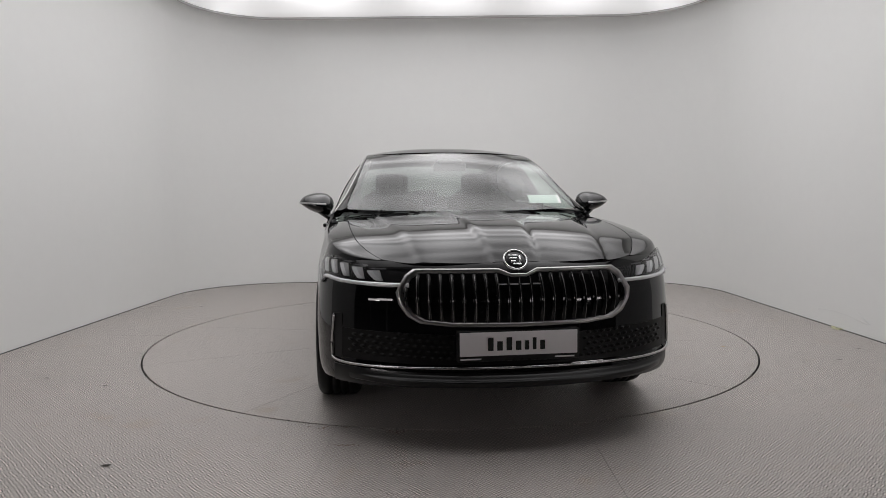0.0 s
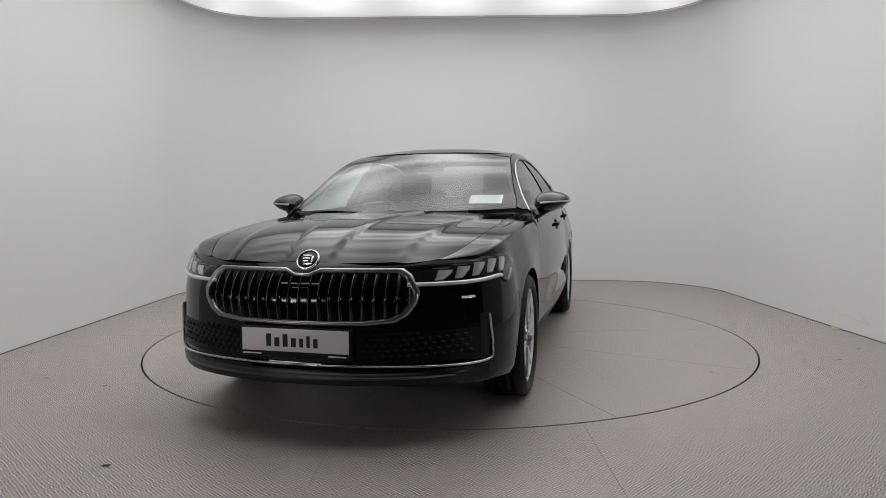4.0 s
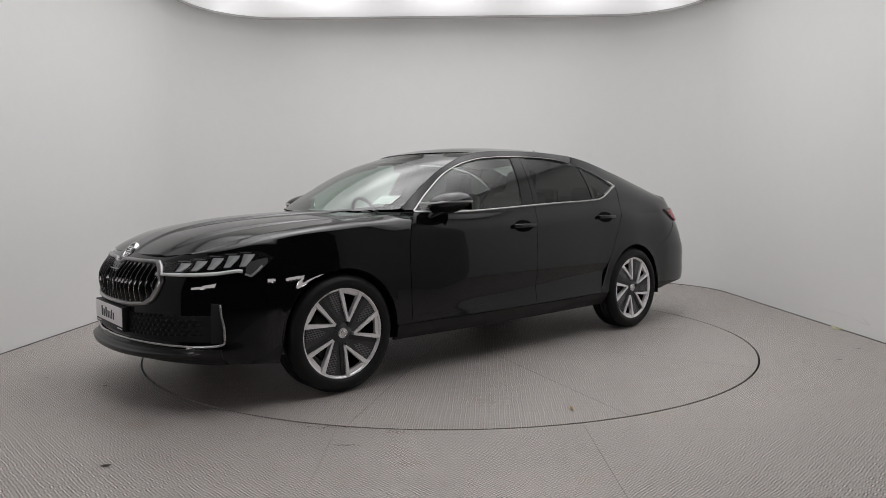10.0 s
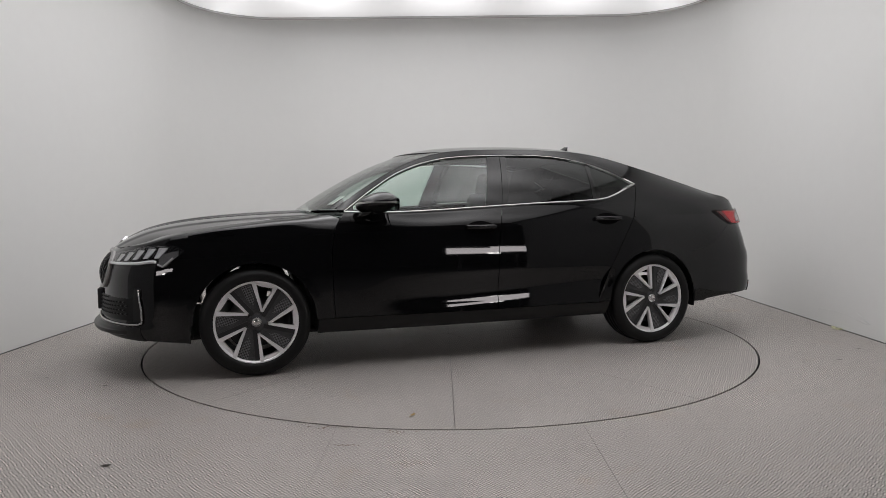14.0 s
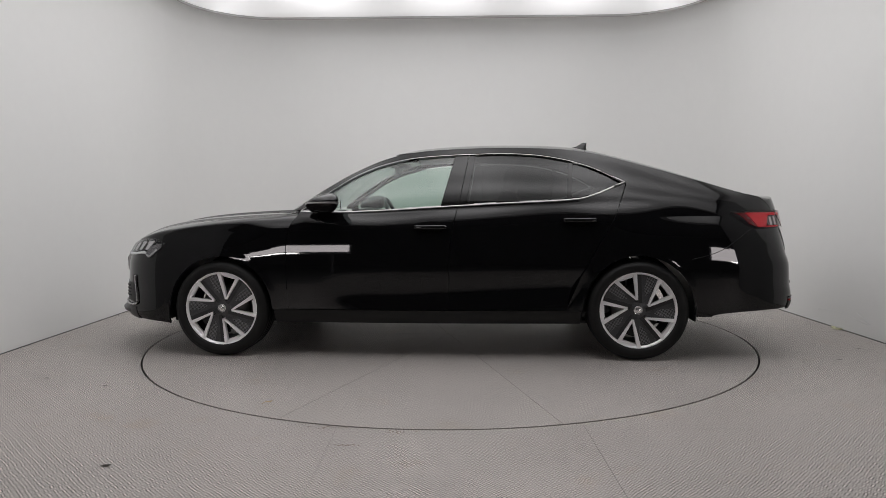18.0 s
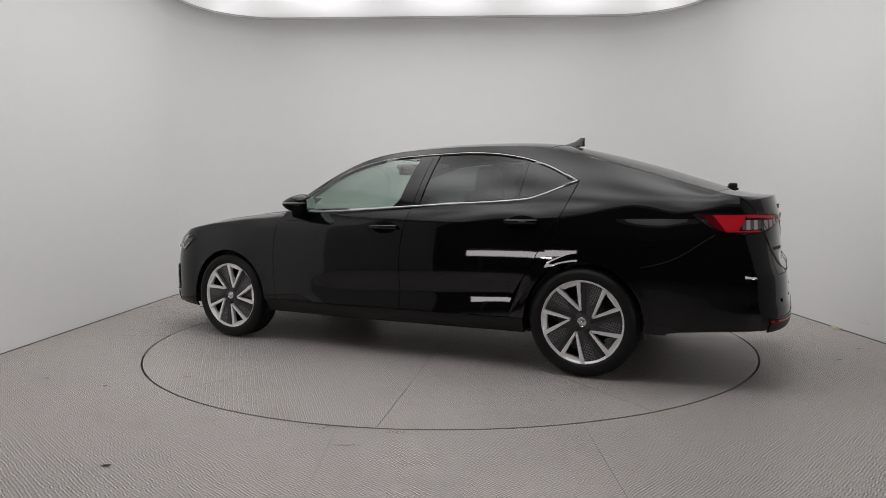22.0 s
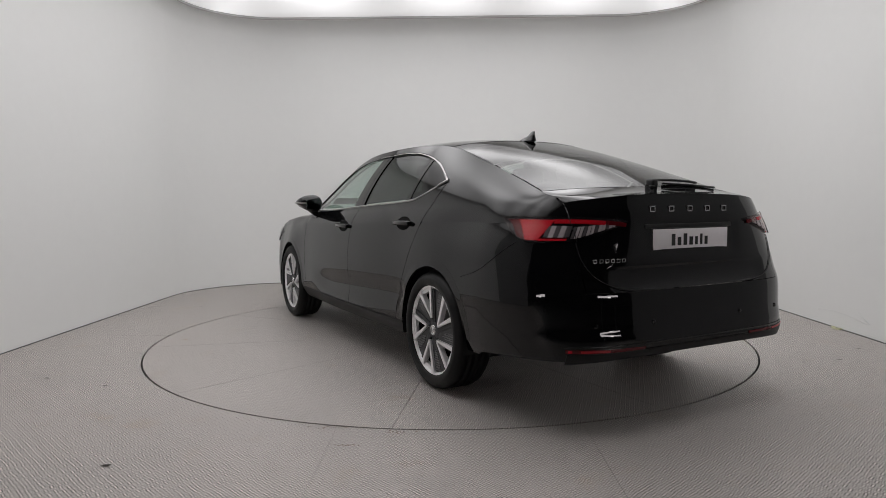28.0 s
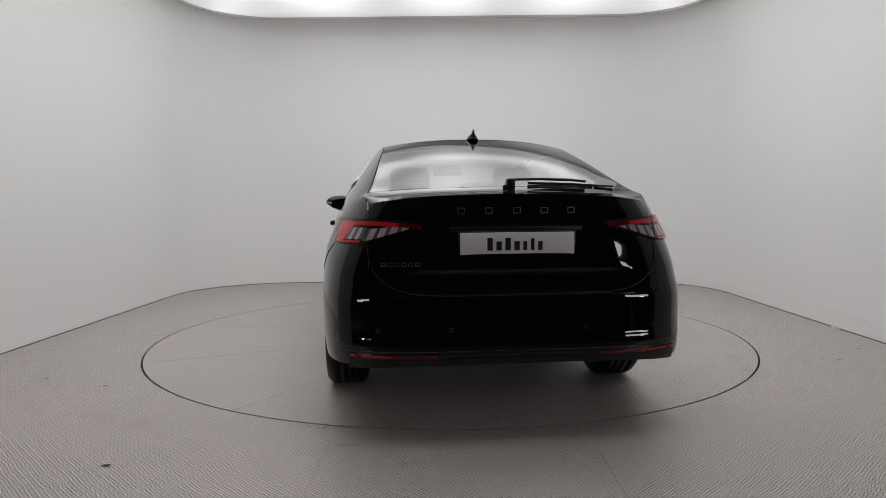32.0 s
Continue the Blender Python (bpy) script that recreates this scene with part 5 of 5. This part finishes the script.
    part("wiper_blade", tube([(-2.165, -0.12, 1.150), (-2.15, -0.34, 1.145), (-2.135, -0.56, 1.132)], 0.006, 6), RUBBER, wiper)
    fin = []
    for z, x0, x1, w in ((1.456, -1.02, -1.195, 0.040), (1.474, -1.055, -1.19, 0.030), (1.490, -1.115, -1.19, 0.011), (1.516, -1.158, -1.192, 0.005)):
        fin.append([(lerp(x0, x1, 0.5) + (x0 - x1) / 2 * math.cos(a), w * math.sin(a), z) for a in np.linspace(0, 2 * math.pi, 17)[:-1]])
    v = [p for r in fin for p in r]
    f = [(i * 16 + j, i * 16 + (j + 1) % 16, (i + 1) * 16 + (j + 1) % 16, (i + 1) * 16 + j) for i in range(3) for j in range(16)] + [tuple(range(48, 64))]
    part("aerial_fin", (v, f), PAINT, car, "black shark fin aerial")

    for s in (1, -1):   # seam between quarter panel and bumper, and parking sensors
        line = smooth2([(-2.15, 0.868), (-2.10, 0.835), (-2.03, 0.785), (-1.95, 0.735), (-1.86, 0.70), (-1.76, 0.675)], 30)
        part("panel_seam", tube([(x, s * (side_y(x, z) + 0.0004), z) for x, z in line], 0.0022, 5), BORDER, car, "dark panel seam")
        part("gate_seam", tube([tail_at(s * y, z, 0.003) for y, z in smooth2([(0.662, 0.872), (0.655, 0.81), (0.63, 0.75), (0.58, 0.70), (0.504, 0.668), (0.42, 0.655), (0.25, 0.648)], 36)], 0.0022, 5), BORDER, car, "dark tailgate seam")
        for y in (0.30, 0.62):
            p = Vector(tail_at(s * y, 0.50, 0.001))
            part("parking_sensor", moved(lathe([(0.001, 0.003), (0.009, 0.003), (0.011, 0.0)], 16, "z"), Matrix.Translation(p) @ Euler((0, radians(-90), 0)).to_matrix().to_4x4()), GLOSS, car)


def build_mirrors(car):
    for s in (1, -1):
        def shape(u, b0, b1, v, grow=0.0):
            a, b = lerp(-math.pi, math.pi, u), lerp(b0, b1, v)
            e = lambda q, k: math.copysign(abs(q) ** k, q)
            low = b < 0
            cb = e(math.cos(b), 0.62 if low else 0.8)
            cx, cy, cz = cb * e(math.cos(a), 0.75), cb * e(math.sin(a), 0.75), e(math.sin(b), 0.9)
            out = cy * 0.5 + 0.5
            if low:     # the underside tapers towards its stalk
                cy = cy * (1 - 0.30 * abs(cz)) - 0.16 * abs(cz)
            x = 0.655 + (cx + grow * cx) * (0.135 if cx > 0 else 0.085) - 0.055 * (out - 0.5) - 0.02 * cz
            y = 0.943 + cy * (0.112 + grow * 0.1)
            z = 1.052 + cz * ((0.090 if cz > 0 else 0.072) * (1 - 0.34 * out)) * (1 - 0.25 * max(cx, 0.0)) + 0.008 * cy
            return (x, s * y, z)
        h = math.pi / 2 - 0.02
        mir = part("door_mirror", sheet(lambda u, v: shape(u, 0.10, h, v), 36, 10, fold=0, centre=(0.655, s * 0.935, 1.058)), PAINT, car, "black door mirror with a silver strip")
        part("mirror_underside", sheet(lambda u, v: shape(u, -h, 0.0, v), 36, 10, fold=0, centre=(0.655, s * 0.935, 1.058)), GLOSS, mir, "gloss black mirror underside")
        part("indicator_strip", sheet(lambda u, v: shape(lerp(0.42, 1.0, u) , -0.02, 0.14, v, 0.03), 30, 3, fold=0.003, centre=(0.655, s * 0.935, 1.058)), TRIMMETAL, mir, "slim silver indicator strip")
        part("mirror_seal", sheet(lambda u, v: shape(u, -0.01, 0.13, v, -0.03), 30, 3, fold=0.0, centre=(0.655, s * 0.935, 1.058)), GLOSS, mir)
        part("mirror_base", tube([(0.76, s * 0.835, 0.955), (0.752, s * 0.858, 0.972), (0.735, s * 0.885, 0.99), (0.705, s * 0.915, 1.010), (0.68, s * 0.93, 1.03)], 0.034, 12, 0.62), GLOSS, mir)
        part("mirror_foot", sheet(lambda u, v: (lerp(0.83, 0.68, u), s * (side_y(lerp(0.83, 0.68, u), lerp(0.935, 0.978, v)) + 0.006), lerp(0.935, 0.978, v) + 0.004 * u), 8, 4, fold=0.008, centre=(0.75, 0, 0.95)), GLOSS, mir)
        part("mirror_glass", sheet(lambda u, v: (0.553 - 0.03 * (u - 0.5), s * lerp(0.875, 1.0, u), lerp(1.015, 1.105 - 0.02 * u, v)), 4, 4, fold=0.004, centre=(2, s * 0.93, 1.05)), MIRROR, mir, "mirror glass")


def build_cabin(car):
    dash = part("dashboard", sheet(lambda u, v: (lerp(1.02, 0.50, v), lerp(-0.72, 0.72, u), 0.965 - 0.02 * v - 0.16 * max(v - 0.75, 0) * 4 * max(v - 0.75, 0) * 4), 12, 14, fold=0.06), TRIM, car, "dark dashboard")
    part("dash_face", box(0.50, 0.60, -0.7, 0.7, 0.55, 0.80, 0.03), TRIM, dash)
    part("centre_screen", box(0.49, 0.50, -0.14, 0.14, 0.84, 0.98, 0.004), GLOSS, dash, "black centre screen")
    wheel = part("steering_wheel", moved(lathe([(0.165 + 0.014 * math.cos(a), 0.014 * math.sin(a)) for a in np.linspace(0, 2 * math.pi, 11)], 36, "z"), Matrix.Translation((0.40, -0.36, 0.945)) @ Euler((0, radians(-66), 0)).to_matrix().to_4x4()), TRIM, car, "black steering wheel")
    part("wheel_boss", moved(join(box(-0.05, 0.05, -0.06, 0.06, -0.02, 0.02, 0.012), box(-0.012, 0.012, -0.16, 0.16, -0.008, 0.008, 0.004)), Matrix.Translation((0.40, -0.36, 0.945)) @ Euler((0, radians(-66), 0)).to_matrix().to_4x4()), TRIM, wheel)
    for y in (0.37, -0.37):
        seat = part("front_seat", box(-0.42, 0.16, y - 0.25, y + 0.25, 0.36, 0.56, 0.06, 3), SEAT, car, "black leather front seat")
        part("backrest", moved(box(-0.08, 0.08, -0.26, 0.26, 0.0, 0.66, 0.07, 3), Matrix.Translation((-0.40, y, 0.50)) @ Euler((0, radians(-17), 0)).to_matrix().to_4x4()), SEAT, seat)
        part("headrest", moved(box(-0.055, 0.055, -0.14, 0.14, 0.0, 0.22, 0.05, 3), Matrix.Translation((-0.575, y, 1.09)) @ Euler((0, radians(-10), 0)).to_matrix().to_4x4()), SEAT, seat)
    bench = part("rear_seat", box(-1.15, -0.65, -0.66, 0.66, 0.38, 0.56, 0.06, 3), SEAT, car, "black leather rear bench")
    part("backrest", moved(box(-0.07, 0.07, -0.66, 0.66, 0.0, 0.55, 0.05, 3), Matrix.Translation((-1.12, 0, 0.5)) @ Euler((0, radians(-22), 0)).to_matrix().to_4x4()), SEAT, bench)
    for y in (0.42, 0.0, -0.42):
        part("headrest", moved(box(-0.045, 0.045, -0.12, 0.12, 0.0, 0.14, 0.04, 3), Matrix.Translation((-1.34, y, 1.04)) @ Euler((0, radians(-12), 0)).to_matrix().to_4x4()), SEAT, bench)
    part("parcel_shelf", box(-2.1, -1.38, -0.62, 0.62, 0.98, 1.0, 0.006), TRIM, car, smooth=False)
    for s in (1, -1):
        part("door_card", box(-1.25, 0.85, min(s * 0.70, s * 0.80), max(s * 0.70, s * 0.80), 0.3, 0.975, 0.02), TRIM, car, smooth=False)
        part("pillar_trim", sheet(lambda u, v: (lerp(0.84, 0.14, u), s * (side_y(lerp(0.84, 0.14, u), CHR_UP(lerp(0.84, 0.14, u))) - 0.035 - 0.03 * v), CHR_UP(lerp(0.84, 0.14, u)) + 0.02 * v - 0.01), 20, 2, fold=0.01), TRIM, car)
    part("headliner", sheet(lambda u, v: (lerp(0.16, -1.12, v), lerp(-0.56, 0.56, u), 1.405 + 0.035 * (1 - (2 * u - 1) ** 2) - 0.03 * abs(v * 2 - 0.8) ** 2), 12, 12, fold=0, centre=(0, 0, 0)), LINER, car, "light grey headliner")
    part("cabin_floor", box(-1.3, 0.95, -0.70, 0.70, 0.26, 0.3), TRIM, car, smooth=False)
    part("firewall", box(0.96, 1.0, -0.72, 0.72, 0.26, 0.95), TRIM, car, smooth=False)
    part("interior_mirror", box(0.28, 0.31, -0.12, 0.12, 1.285, 1.345, 0.012), TRIM, car)
    part("camera_housing", box(0.20, 0.35, -0.09, 0.09, 1.335, 1.37, 0.015), TRIM, car)
    paper = moved(box(-0.05, 0.05, -0.105, 0.105, 0, 0.002), Matrix.Translation((0.868, 0.545, 1.076)) @ Euler((0, radians(32), 0)).to_matrix().to_4x4())
    part("windscreen_paper", paper, PAPER, car, "white paper sheet behind the windscreen", smooth=False)


build_front(CAR)
build_rear(CAR)
build_mirrors(CAR)
build_cabin(CAR)
motions()
